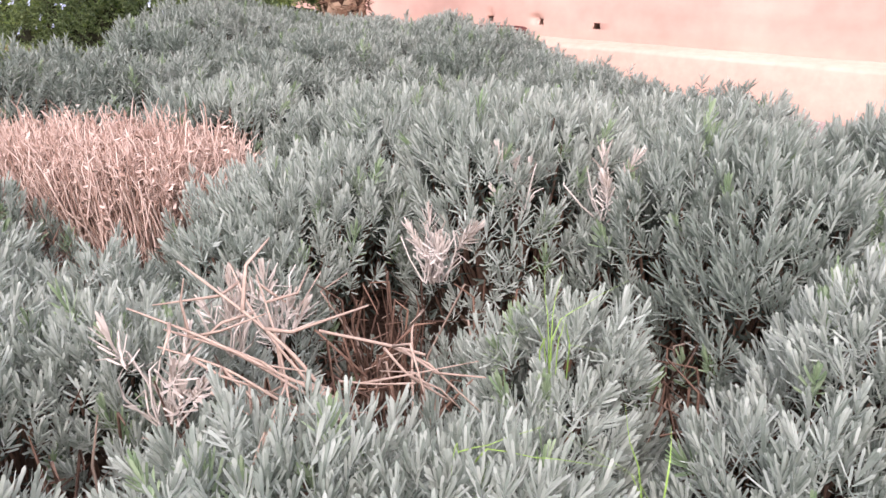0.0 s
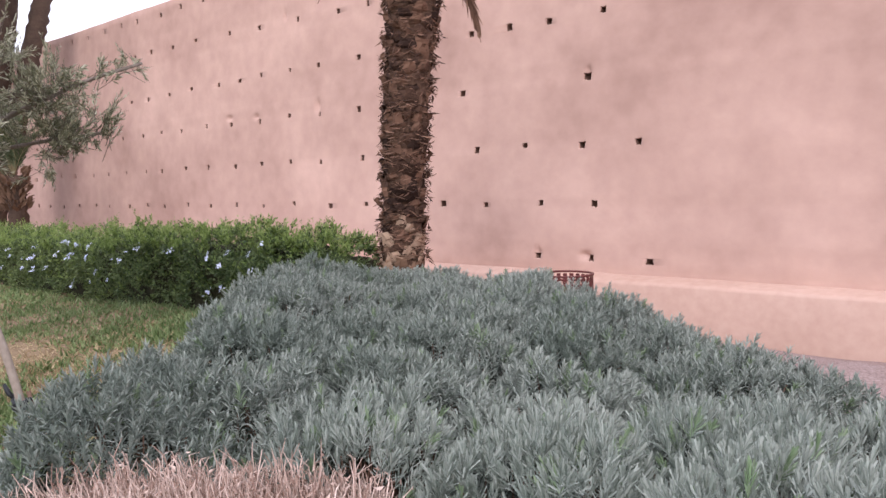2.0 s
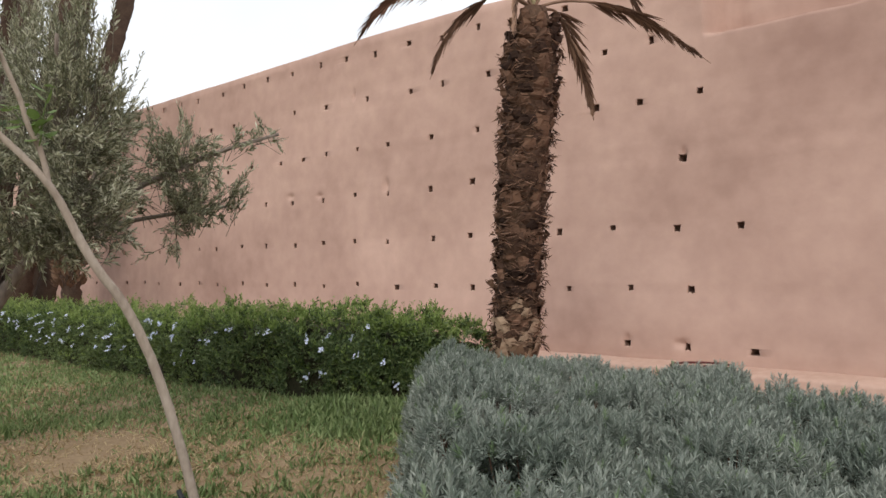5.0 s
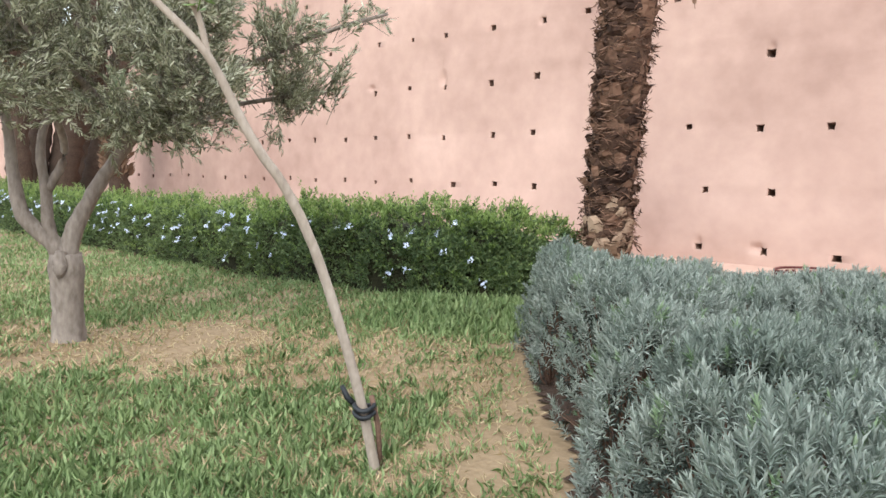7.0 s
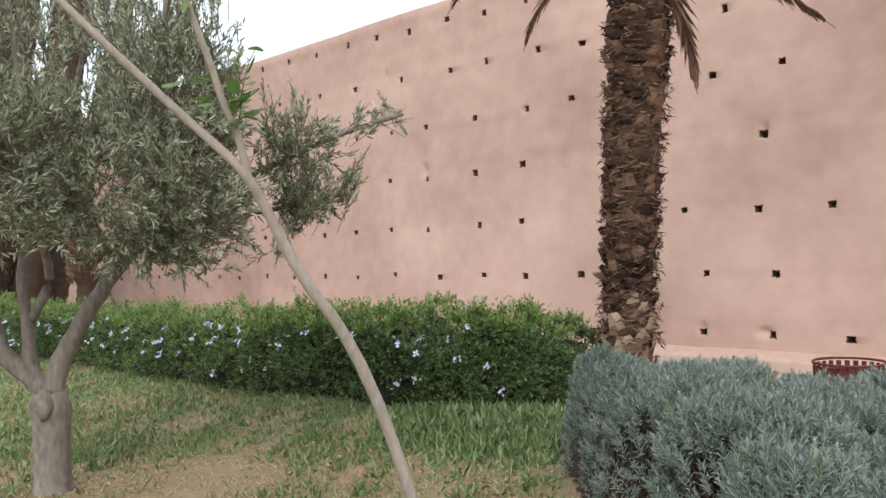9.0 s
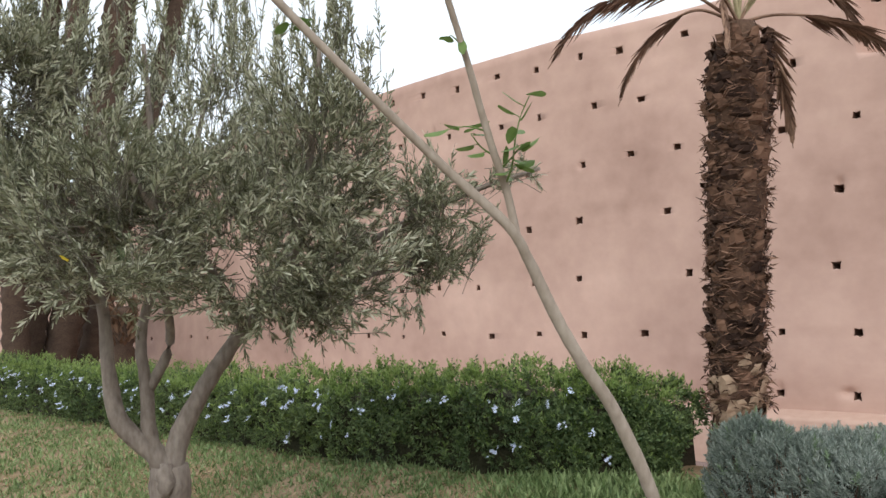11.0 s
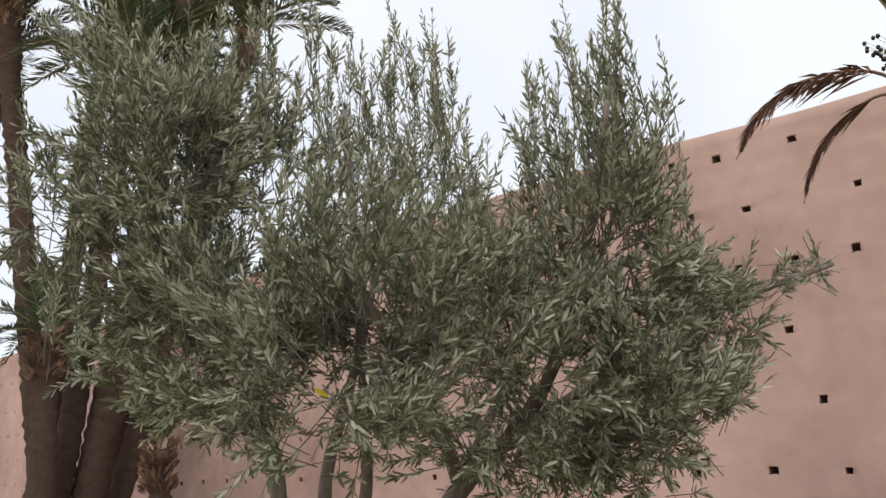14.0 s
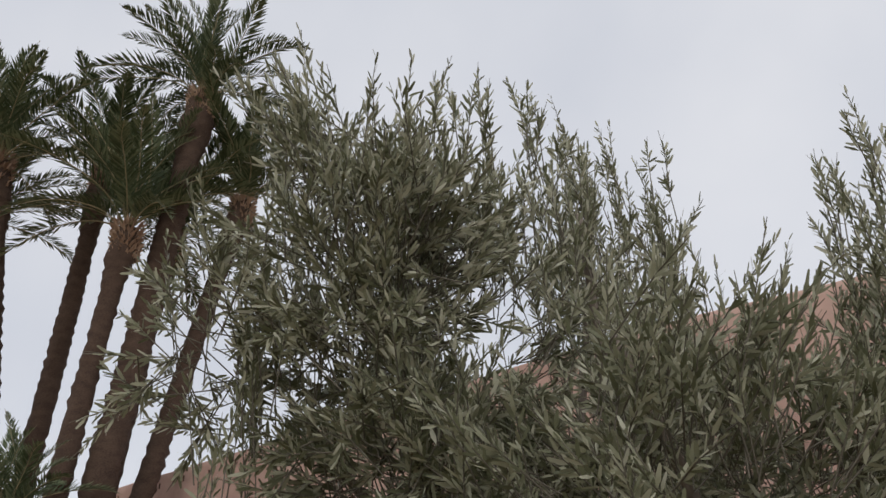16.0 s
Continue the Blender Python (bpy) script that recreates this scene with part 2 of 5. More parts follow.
def tube(points, radii, sides=8, cap=True, wobble=0.0):
    """A tapered tube along points, as corners and faces."""
    pts = np.asarray(points, float)
    rad = np.broadcast_to(np.asarray(radii, float), len(pts))
    tan = unit(np.gradient(pts, axis=0))
    up = np.array([0.31, 0.17, 0.93]) if abs(tan[0][2]) < 0.9 else np.array([1.0, 0.2, 0.1])
    a = unit(np.cross(tan, up))
    b = np.cross(tan, a)
    th = np.linspace(0, 2 * np.pi, sides, endpoint=False)
    r = rad[:, None] * (1 + wobble * rng.normal(size=(len(pts), sides)))
    v = pts[:, None] + r[..., None] * (np.cos(th)[None, :, None] * a[:, None] + np.sin(th)[None, :, None] * b[:, None])
    v = v.reshape(-1, 3)
    k, j = np.meshgrid(np.arange(len(pts) - 1), np.arange(sides), indexing="ij")
    j2 = (j + 1) % sides
    quads = np.stack([k * sides + j, k * sides + j2, (k + 1) * sides + j2, (k + 1) * sides + j], -1).reshape(-1, 4)
    faces = [quads]
    if cap:
        faces += [np.arange(sides)[::-1][None], (np.arange(sides) + (len(pts) - 1) * sides)[None]]
    return v, faces


def smooth_line(points, n):
    """Catmull-Rom through the points, n pieces for each span."""
    p = [Vector(q) for q in points]
    p = [p[0] * 2 - p[1]] + p + [p[-1] * 2 - p[-2]]
    out = []
    for i in range(1, len(p) - 2):
        for k in range(n):
            t = k / n
            out.append(0.5 * ((2 * p[i]) + (p[i + 1] - p[i - 1]) * t + (2 * p[i - 1] - 5 * p[i] + 4 * p[i + 1] - p[i + 2]) * t * t
                              + (3 * p[i] - 3 * p[i + 1] + p[i + 2] - p[i - 1]) * t ** 3))
    out.append(p[-2])
    return np.array([tuple(q) for q in out])


def waves(x, y, scale, seed, n=7):
    """A smooth, uneven field between about -1 and 1."""
    g = np.random.default_rng(seed)
    s = np.zeros_like(np.asarray(x, float))
    for k in range(n):
        a, f, ph = g.uniform(0, 2 * np.pi), g.uniform(0.6, 2.1) / scale, g.uniform(0, 7)
        s = s + np.sin(2 * np.pi * f * (x * np.cos(a) + y * np.sin(a)) + ph)
    return s / (n * 0.55)


def step(a, b, x):
    t = np.clip((np.asarray(x, float) - a) / (b - a), 0, 1)
    return t * t * (3 - 2 * t)


def ground_z(x, y):
    """The lawn lies level; beyond the hedge and the bed the ground falls to the path at the wall's foot."""
    x, y = np.asarray(x, float), np.asarray(y, float)
    near = np.exp(-((x + 5) ** 2 + (y - 2) ** 2) / 200)
    return -0.8 * step(6.2, 8.9, y) + near * 0.025 * waves(x, y, 1.7, 3)


# ---------------------------------------------------------------- ground and path
def make_ground():
    gx = np.unique(np.concatenate([np.linspace(-32, 6, 150), [-2000, -600, -200, -90, -50, 20, 50, 120, 400, 2000]]))
    gy = np.unique(np.concatenate([np.linspace(-3, 12, 90), [-2000, -600, -200, -60, -20, -8, 20, 60, 200, 600, 2000]]))
    X, Y = np.meshgrid(gx, gy, indexing="ij")
    v = np.stack([X, Y, ground_z(X, Y)], -1).reshape(-1, 3)
    i, j = np.meshgrid(np.arange(len(gx) - 1), np.arange(len(gy) - 1), indexing="ij")
    q = (i * len(gy) + j).ravel()[:, None] + np.array([0, len(gy), len(gy) + 1, 1])
    tagged(link("ground", np_mesh("ground", v, [q]), M_SOIL, smooth=True), "lawn ground with bare sandy and dry patches", "ground", kind="structure")
    gx, gy = np.linspace(-40, 14, 180), np.linspace(0, 1, 30)
    X, Y = np.meshgrid(gx, gy, indexing="ij")
    near = np.interp(X, [-40, -7.6, -6.6, -4.4, -2, 0, 14], [7.6, 7.6, 6.2, 5.6, 4.3, 3.3, 3.1])
    Y = near + (10.32 - near) * Y
    v = np.stack([X, Y, ground_z(X, Y) + 0.012 + 0.006 * waves(X, Y, 0.4, 5)], -1).reshape(-1, 3)
    i, j = np.meshgrid(np.arange(len(gx) - 1), np.arange(len(gy) - 1), indexing="ij")
    q = (i * len(gy) + j).ravel()[:, None] + np.array([0, len(gy), len(gy) + 1, 1])
    tagged(link("path", np_mesh("path", v, [q]), M_GRAVEL), "reddish gravel path along the foot of the wall", "path", kind="structure")


make_ground()

# ---------------------------------------------------------------- rampart wall
WALL_Y = 10.7
HOLE_ROWS = [
    (0.19, 0.0, [-6.67, -7.66, -8.67]),
    (1.06, 0.0, [-7.59, -8.58, -9.75, -10.75, -11.89, -12.84, -13.94, -15.18, -16.35, -17.44, -18.62]),
    (1.98, 0.0, [-6.84, -7.81, -8.91, -9.93, -11.95, -12.92, -14.24, -15.28, -16.36, -17.44, -18.65]),
    (2.96, 0.0, [-7.7, -10.25, -11.89, -12.96, -14.2, -15.3, -16.37, -17.54, -18.66]),
    (3.93, 0.0, [-7.42, -8.41, -9.19, -10.0, -10.82, -11.77, -12.97, -14.2, -15.18, -16.28, -17.12, -18.03, -19.31]),
    (4.80, 0.03, [-8.19, -9.03, -10.59, -11.48, -12.64, -13.52, -14.87, -16.29, -17.47, -19.02]),
    (5.68, 0.018, [-9.79, -10.95, -11.7, -12.66, -13.6, -14.6, -15.55, -16.48, -17.57, -18.61, -19.68]),
]


def wall_top(x):
    return np.interp(x, [-60, -30, -18, -16, -13.3, -12, -10, -9.2, -7.35, -6.8, -5, -3, 10], [6.33, 6.33, 6.25, 6.26, 6.23, 6.19, 6.06, 6.02, 5.98, 5.97, 5.89, 5.87, 5.82])


# worn scoops: x, z, half width, half height, depth
SCOOPS = [(-14.27, 3.12, 0.09, 0.14, 0.07), (-7.76, 0.26, 0.1, 0.06, 0.06), (-8.66, 0.28, 0.06, 0.08, 0.05), (-4.85, 5.47, 0.17, 0.06, 0.09), (-3.95, 5.42, 0.14, 0.08, 0.09), (-7.68, 3.05, 0.05, 0.08, 0.05),
          (-16.5, 3.05, 0.1, 0.06, 0.05), (-11.8, 3.92, 0.07, 0.07, 0.05), (-15.3, 5.1, 0.05, 0.1, 0.05), (-17.6, 3.1, 0.12, 0.06, 0.05)]


def wall_front(x, z):
    """The front's depth: uneven plaster, and the set-back upper course at one end."""
    y = WALL_Y + 0.02 * waves(x, z, 2.6, 11) + 0.008 * waves(x, z, 0.7, 12) + 0.006 * (np.asarray(z) - 1)
    y = y + 0.38 * step(-7.38, -7.12, x) * step(4.70 + 0.02 * waves(x, 0 * x, 3, 13), 4.76 + 0.02 * waves(x, 0 * x, 3, 13), z)
    for sx, sz, a, b, d in SCOOPS:
        y = y + d * np.exp(-((np.asarray(x) - sx) / a) ** 2 - ((np.asarray(z) - sz) / b) ** 2)
    return y + 0.06 * np.exp(-((np.asarray(x) + 7.0) / 0.16) ** 2) * step(4.74, 4.84, z) * (1 - step(5.2, 5.7, z))


def make_wall():
    g = np.random.default_rng(21)
    holes = []
    for z, lean, xs in HOLE_ROWS:
        far = [] if z < 0.5 else list(np.arange(xs[-1] - 1.1, -46, -1.1) + g.uniform(-0.12, 0.12, len(np.arange(xs[-1] - 1.1, -46, -1.1))))
        for x in xs + far:
            w, h = g.uniform(0.1, 0.15), g.uniform(0.09, 0.13)
            zz = z + lean * min(10.5, max(0.0, -x - 9)) + g.uniform(-0.03, 0.03)
            holes.append((x - w / 2, x + w / 2, zz - h / 2, zz + h / 2))
    for x, z, w, h in ((-7.17, 5.6, 0.1, 0.09), (-5.5, 5.34, 0.27, 0.15), (-4.62, 5.43, 0.22, 0.15), (-3.7, 5.36, 0.26, 0.17)):
        holes.append((x - w / 2, x + w / 2, z - h / 2, z + h / 2))
    xs = np.concatenate([[h[k] for h in holes for k in (0, 1)], np.arange(-60, 14.01, 0.4), np.arange(-7.6, -6.8, 0.03)] + [np.arange(q[0] - 0.25, q[0] + 0.26, 0.05) for q in SCOOPS])
    zs = np.concatenate([[h[k] for h in holes for k in (2, 3)], np.arange(-0.9, 6.05, 0.35), [4.66, 4.70, 4.73, 4.76, 4.8, 6.1]] + [np.arange(q[1] - 0.2, q[1] + 0.21, 0.05) for q in SCOOPS])
    xs, zs = np.unique(np.round(xs, 3)), np.unique(np.round(zs, 3))
    X, Z = np.meshgrid(xs, zs, indexing="ij")
    zf = Z + (wall_top(X) - 6.1) * step(5.0, 6.1, Z)
    jx, jz = 0.011 * waves(X, Z, 0.13, 31), 0.011 * waves(X, Z, 0.12, 32)
    Y = wall_front(X + jx, Z + jz)
    v = np.stack([X + jx, Y, zf + jz], -1).reshape(-1, 3)
    nz = len(zs)
    cx, cz = (xs[1:] + xs[:-1]) / 2, (zs[1:] + zs[:-1]) / 2
    keep = np.ones((len(cx), len(cz)), bool)
    extra_v, extra_f, o = [], [], len(v)
    for a, b, c, d in holes:
        a, b, c, d = (round(q, 3) for q in (a, b, c, d))
        i0, i1, k0, k1 = np.searchsorted(xs, a), np.searchsorted(xs, b), np.searchsorted(zs, c), np.searchsorted(zs, d)
        keep[i0:i1, k0:k1] = False
        ring = [(i, k0) for i in range(i0, i1)] + [(i1, k) for k in range(k0, k1)] + [(i, k1) for i in range(i1, i0, -1)] + [(i0, k) for k in range(k1, k0, -1)]
        idx = np.array([i * nz + k for i, k in ring])
        mid = v[idx].mean(0)
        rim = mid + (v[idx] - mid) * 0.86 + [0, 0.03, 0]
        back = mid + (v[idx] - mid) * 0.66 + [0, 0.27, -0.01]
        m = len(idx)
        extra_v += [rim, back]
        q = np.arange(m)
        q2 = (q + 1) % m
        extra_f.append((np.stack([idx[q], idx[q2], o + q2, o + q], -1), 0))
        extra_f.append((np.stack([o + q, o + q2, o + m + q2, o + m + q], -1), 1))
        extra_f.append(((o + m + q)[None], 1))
        o += 2 * m
    i, k = np.nonzero(keep)
    q = (i * nz + k)[:, None] + np.array([0, nz, nz + 1, 1])
    n = len(xs)
    top = wall_top(xs)
    yb = wall_front(xs, xs * 0 + 6.1)
    r1 = np.stack([xs, yb + 0.05, top + 0.035], -1)
    r2 = np.stack([xs, yb + 0.25, top + 0.05 + 0.01 * waves(xs, xs, 0.8, 41)], -1)
    r3 = np.stack([xs, yb + 1.1, top], -1)
    r4 = np.stack([xs, yb + 1.15, xs * 0 - 0.9], -1)
    a = np.arange(n - 1)
    first = np.arange(n) * nz + nz - 1
    strips, base = [], o
    rows = [first] + [base + np.arange(n) + j * n for j in range(4)]
    for u, w in zip(rows[:-1], rows[1:]):
        strips.append(np.stack([u[a], u[a + 1], w[a + 1], w[a]], -1))
    verts = np.concatenate([v] + extra_v + [r1, r2, r3, r4])
    faces = [q] + [f for f, _ in extra_f] + strips
    slots = np.concatenate([np.zeros(len(q))] + [np.full(len(f), s) for f, s in extra_f] + [np.zeros(len(s)) for s in strips])
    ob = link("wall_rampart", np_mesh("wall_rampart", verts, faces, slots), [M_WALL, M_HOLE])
    tagged(ob, "tall pink rammed-earth rampart with rows of putlog holes", "wall", kind="structure")
    # plinth
    px = np.linspace(-60, 14, 190)
    prof = [(10.33, -0.9), (10.31, -0.1), (10.33, -0.062), (10.37, -0.045), (10.74, 0.015)]
    v = np.concatenate([np.stack([px, yy + 0.012 * waves(px, px * 0 + j, 2.0, 51), zz + 0.008 * waves(px, px * 0, 1.5, 52 + j)], -1) for j, (yy, zz) in enumerate(prof)])
    m = len(px)
    a = np.arange(m - 1)
    f = [np.stack([j * m + a, j * m + a + 1, (j + 1) * m + a + 1, (j + 1) * m + a], -1) for j in range(len(prof) - 1)]
    tagged(link("plinth", np_mesh("plinth", v, f), M_PLINTH), "low rendered earth ledge along the wall's foot", "ledge", kind="structure")


make_wall()

# ---------------------------------------------------------------- lavender bed
BED = np.array([(-7.0, 4.9), (-6.75, 5.8), (-5.3, 5.85), (-4.4, 5.4), (-3.25, 4.68), (-2.1, 3.92), (-1.2, 3.3), (0.0, 2.8), (1.0, 2.5),
                (1.0, -0.25), (-2.2, -0.15), (-3.2, 0.75), (-4.2, 1.75), (-4.8, 2.45), (-6.4, 3.95)])
# hollows: x, y, radius, depth
HOLLOWS = [(-1.31, 1.21, 0.2, 0.44), (-1.42, 1.3, 0.13, 0.32), (-1.05, 1.02, 0.16, 0.4), (-0.95, 1.5, 0.15, 0.42), (-1.1, 1.44, 0.12, 0.34), (-0.78, 1.46, 0.13, 0.38), (-0.58, 1.32, 0.11, 0.28), (-1.27, 0.45, 0.12, 0.34), (-1.16, 0.76, 0.14, 0.26), (-1.98, 0.83, 0.12, 0.26), (-2.1, 1.62, 0.13, 0.3), (-2.5, 1.12, 0.45, 0.2), (-2.15, 0.92, 0.2, 0.2), (-2.75, 0.75, 0.2, 0.15), (-3.45, 1.75, 0.16, 0.3), (-3.85, 1.72, 0.17, 0.36), (-3.55, 4.6, 0.2, 0.18), (-2.7, 3.0, 0.16, 0.2)]
DEAD = (-2.53, 1.16, 0.52, 0.31, 0.67)


def inside_bed(x, y):
    """Signed distance to the bed's outline, positive inside."""
    d = np.full(x.shape, 1e9)
    odd = np.zeros(x.shape, bool)
    for (ax, ay), (bx, by) in zip(BED, np.roll(BED, -1, 0)):
        ex, ey = bx - ax, by - ay
        t = np.clip(((x - ax) * ex + (y - ay) * ey) / (ex * ex + ey * ey), 0, 1)
        d = np.minimum(d, np.hypot(x - ax - t * ex, y - ay - t * ey))
        cross = (ay > y) != (by > y)
        odd ^= cross & (x < (bx - ax) * (y - ay) / (by - ay + 1e-12) + ax)
    return np.where(odd, d, -d)


def bush_centres():
    g = np.random.default_rng(5)
    out = []
    for i in range(14):
        for j in range(13):
            x, y = -7.3 + 0.66 * i + 0.33 * (j % 2) + g.uniform(-0.14, 0.14), -0.5 + 0.56 * j + g.uniform(-0.14, 0.14)
            if inside_bed(np.array([x]), np.array([y]))[0] > 0.12 and in_dead(x, y) > 1.25:
                out.append((x, y))
    return np.array(out)


def in_dead(x, y):
    """Below 1 inside the dried patch."""
    c, s = math.cos(DEAD[4]), math.sin(DEAD[4])
    u, w = (x - DEAD[0]) * c + (y - DEAD[1]) * s, -(x - DEAD[0]) * s + (y - DEAD[1]) * c
    return (np.abs(u) / DEAD[2]) ** 3 + (np.abs(w) / DEAD[3]) ** 3


CENTRES = bush_centres()
CROWN = np.random.default_rng(6).uniform(-0.05, 0.05, len(CENTRES))


def bed_height(x, y):
    """The height of the lavender's surface, and the bush each place belongs to."""
    dd = np.hypot(x[:, None] - CENTRES[:, 0], y[:, None] - CENTRES[:, 1]) + 0.04 * waves(x, y, 0.25, 61)[:, None]
    near = np.argsort(dd, axis=1)[:, :2]
    k = np.arange(len(x))
    d1, d2 = dd[k, near[:, 0]], dd[k, near[:, 1]]
    gap = np.exp(-((d2 - d1) / 0.12) ** 2)
    ins = inside_bed(x, y) - 0.05 + 0.07 * waves(x, y, 0.75, 65) - 0.22 * gap * np.exp(-(inside_bed(x, y) / 0.35) ** 2)
    e = np.clip(ins / 0.26, 0, 1)
    h = 0.61 + CROWN[near[:, 0]] * 0.9 + 0.035 * waves(x, y, 1.1, 62) + 0.03 * waves(x, y, 0.26, 63) + 0.022 * waves(x, y, 0.13, 66) - 0.2 * gap
    h = h + 0.06 * np.exp(-((x + 3.6) ** 2 + (y - 1.7) ** 2) / 1.2) - 0.07 * step(3.2, 4.8, y)
    h = h + 0.13 * np.exp(-((x + 0.95) ** 2 / 0.9 + (y - 1.85) ** 2 / 0.25)) - 0.12 * (1 - step(1.12, 1.4, y)) * step(-2.3, -1.8, x)
    h = h + 0.19 * np.exp(-(ins / 0.8) ** 2) * (1 - step(-3.3, -2.7, x)) * (1 - step(4.2, 5.6, y)) - 0.03 * step(2.2, 3.2, y) * step(-4.2, -2.0, x)
    h = h * (1 - (1 - e) ** 2.6) ** 0.6
    for hx, hy, r, dep in HOLLOWS:
        h = h - dep * np.exp(-((x - hx) ** 2 + (y - hy) ** 2) / r ** 2)
    h = h - 0.02 * np.exp(-((x + 4.6) ** 2 + (y - 5.0) ** 2) / 0.5)
    return np.maximum(h, 0.03), near[:, 0]


def shoots_of(x, y, z, axis, near):
    """Leafy shoots: opposite pairs of narrow leaves, spread below, upright at the tip."""
    n = len(x)
    count = 24 if near else 18
    p0 = np.stack([x, y, z], -1)
    size = rng.uniform(0.8, 1.25, n)
    height = (0.074 if near else 0.078) * size
    u = np.linspace(0, 1, count)
    turn = rng.uniform(0, 6.28, n)[:, None] + np.arange(count)[None] * 2.4 + rng.normal(0, 0.3, (n, count))
    a = side_of(axis)
    b = np.cross(axis, a)
    out = a[:, None] * np.cos(turn)[..., None] + b[:, None] * np.sin(turn)[..., None]
    tilt = np.radians((70 - 58 * u) if near else (76 - 62 * u))[None] + rng.normal(0, 0.13, (n, count))
    d = unit(axis[:, None] * np.cos(tilt)[..., None] + out * np.sin(tilt)[..., None])
    p = p0[:, None] + axis[:, None] * (height[:, None] * (u * 0.8)[None])[..., None]
    ln = (0.03 + 0.009 * np.sin(u * 2.6))[None] * size[:, None] * rng.uniform(0.8, 1.2, (n, count))
    side = unit(np.cross(d, out + 1e-3))
    wd = (0.0044 if near else 0.0066) * rng.uniform(0.85, 1.2, (n, count))
    if not near:
        ln = ln * 0.95
    f = leaves if near else diamonds
    return f(p.reshape(-1, 3), d.reshape(-1, 3), ln.ravel(), wd.ravel(), 0.12, side=side.reshape(-1, 3), **({"blunt": 1.0} if near else {}))


def make_lavender():
    g = np.random.default_rng(8)
    # candidate places, kept in proportion to the slope of the surface
    n = 110000
    x, y = g.uniform(-7.1, 1.0, n), g.uniform(-0.3, 5.9, n)
    ok = inside_bed(x, y) > 0.015
    ok &= y > -0.2
    x, y = x[ok], y[ok]
    h, who = bed_height(x, y)
    e = 0.02
    gx, gy = (bed_height(x + e, y)[0] - h) / e, (bed_height(x, y + e)[0] - h) / e
    slope = np.sqrt(1 + np.minimum(gx ** 2 + gy ** 2, 12))
    bare = np.zeros(len(x))
    for hx, hy, r, dep in HOLLOWS:
        if r < 0.4:
            bare = np.maximum(bare, np.exp(-((x - hx) ** 2 + (y - hy) ** 2) / r ** 2))
    close = np.hypot(x + 0.9, y - 1.0) < 1.7
    keep = (g.uniform(0, 2.1, len(x)) < slope * np.where(close, 1.25, 1.1)) & (h > 0.06) & (g.uniform(0, 1, len(x)) > 1.5 * (bare - 0.32)) & ((in_dead(x, y) > 1.0) | (g.uniform(0, 1, len(x)) < 0.03))
    x, y, h, who, gx, gy = (q[keep] for q in (x, y, h, who, gx, gy))
    nrm = unit(np.stack([-gx, -gy, np.ones_like(gx)], -1))
    axis = unit(0.5 * nrm + np.array([0, 0, 0.8]) + 0.17 * g.normal(size=nrm.shape))
    z = h + ground_z(x, y) - 0.075 + g.normal(0, 0.02, len(x)) + 0.018 * waves(x, y, 0.09, 67)
    near = np.hypot(x + 0.9, y - 1.0) < 2.0
    young = g.uniform(0, 1, len(x)) < (0.04 + 0.10 * (waves(x, y, 0.6, 64) > 0.9))
    # leaves farther down on the shoots, sparse and coloured dark as if shaded
    for k, (cx, cy) in enumerate(CENTRES):
        mine = who == k
        if mine.sum() < 12:
            continue
        base = Vector((cx, cy, float(ground_z(cx, cy))))
        bush = thing("lavender_bush", base, "grey-green lavender bush with dense narrow leafy shoots", "lavender", "lavender bushes in the bed")
        off = np.array(tuple(base))
        groups = []
        for nr in (True, False):
            for yg in (True, False):
                s = mine & (near == nr) & (young == yg)
                if s.any():
                    v, f = shoots_of(x[s], y[s], z[s], axis[s], nr)
                    groups.append((v - off, f, 1 if yg else 0))
        v, f, sl = join(groups)
        link("foliage", np_mesh("foliage", v, f, sl), [M_LAV, M_LAVG], bush)
        # lower leaves, with the shade between the shoots put into their colour
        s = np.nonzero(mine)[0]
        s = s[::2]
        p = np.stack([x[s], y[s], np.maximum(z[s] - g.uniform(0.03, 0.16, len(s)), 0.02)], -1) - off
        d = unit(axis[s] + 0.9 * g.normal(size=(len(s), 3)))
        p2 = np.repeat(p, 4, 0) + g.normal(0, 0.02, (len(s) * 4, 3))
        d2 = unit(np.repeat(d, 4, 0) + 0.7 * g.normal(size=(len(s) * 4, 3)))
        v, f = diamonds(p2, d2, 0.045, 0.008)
        link("lower_foliage", np_mesh("lower_foliage", v, f), M_LAVD, bush, "lower leaves coloured dark for the shade inside the bush")
        # woody stems fanning out from the base
        st = []
        for q in s[:: max(1, len(s) // 60)]:
            end = np.array([x[q], y[q], z[q]]) - off
            start = np.array([end[0] * 0.25, end[1] * 0.25, 0.0])
            mid = (start + end) / 2 + np.array([end[0] * 0.12, end[1] * 0.12, -0.03]) + g.normal(0, 0.02, 3)
            st.append((*tube([start, mid, end], [0.006, 0.005, 0.003], 4, cap=False), 0))
        v, f, sl = join(st)
        link("woody_base", np_mesh("woody_base", v, f), M_WOODY, bush, "bare brown woody stems")
    # soil of the bed
    gx_, gy_ = np.linspace(-7.2, 1.1, 84), np.linspace(-0.4, 6.0, 65)
    X, Y = np.meshgrid(gx_, gy_, indexing="ij")
    H = bed_height(X.ravel(), Y.ravel())[0].reshape(X.shape)
    ins = inside_bed(X, Y)
    Zs = ground_z(X, Y) + 0.012 + 0.03 * waves(X, Y, 0.3, 71) * step(0, 0.2, ins) + 0.04 * step(0, 0.3, ins)
    v = np.stack([X, Y, Zs], -1).reshape(-1, 3)
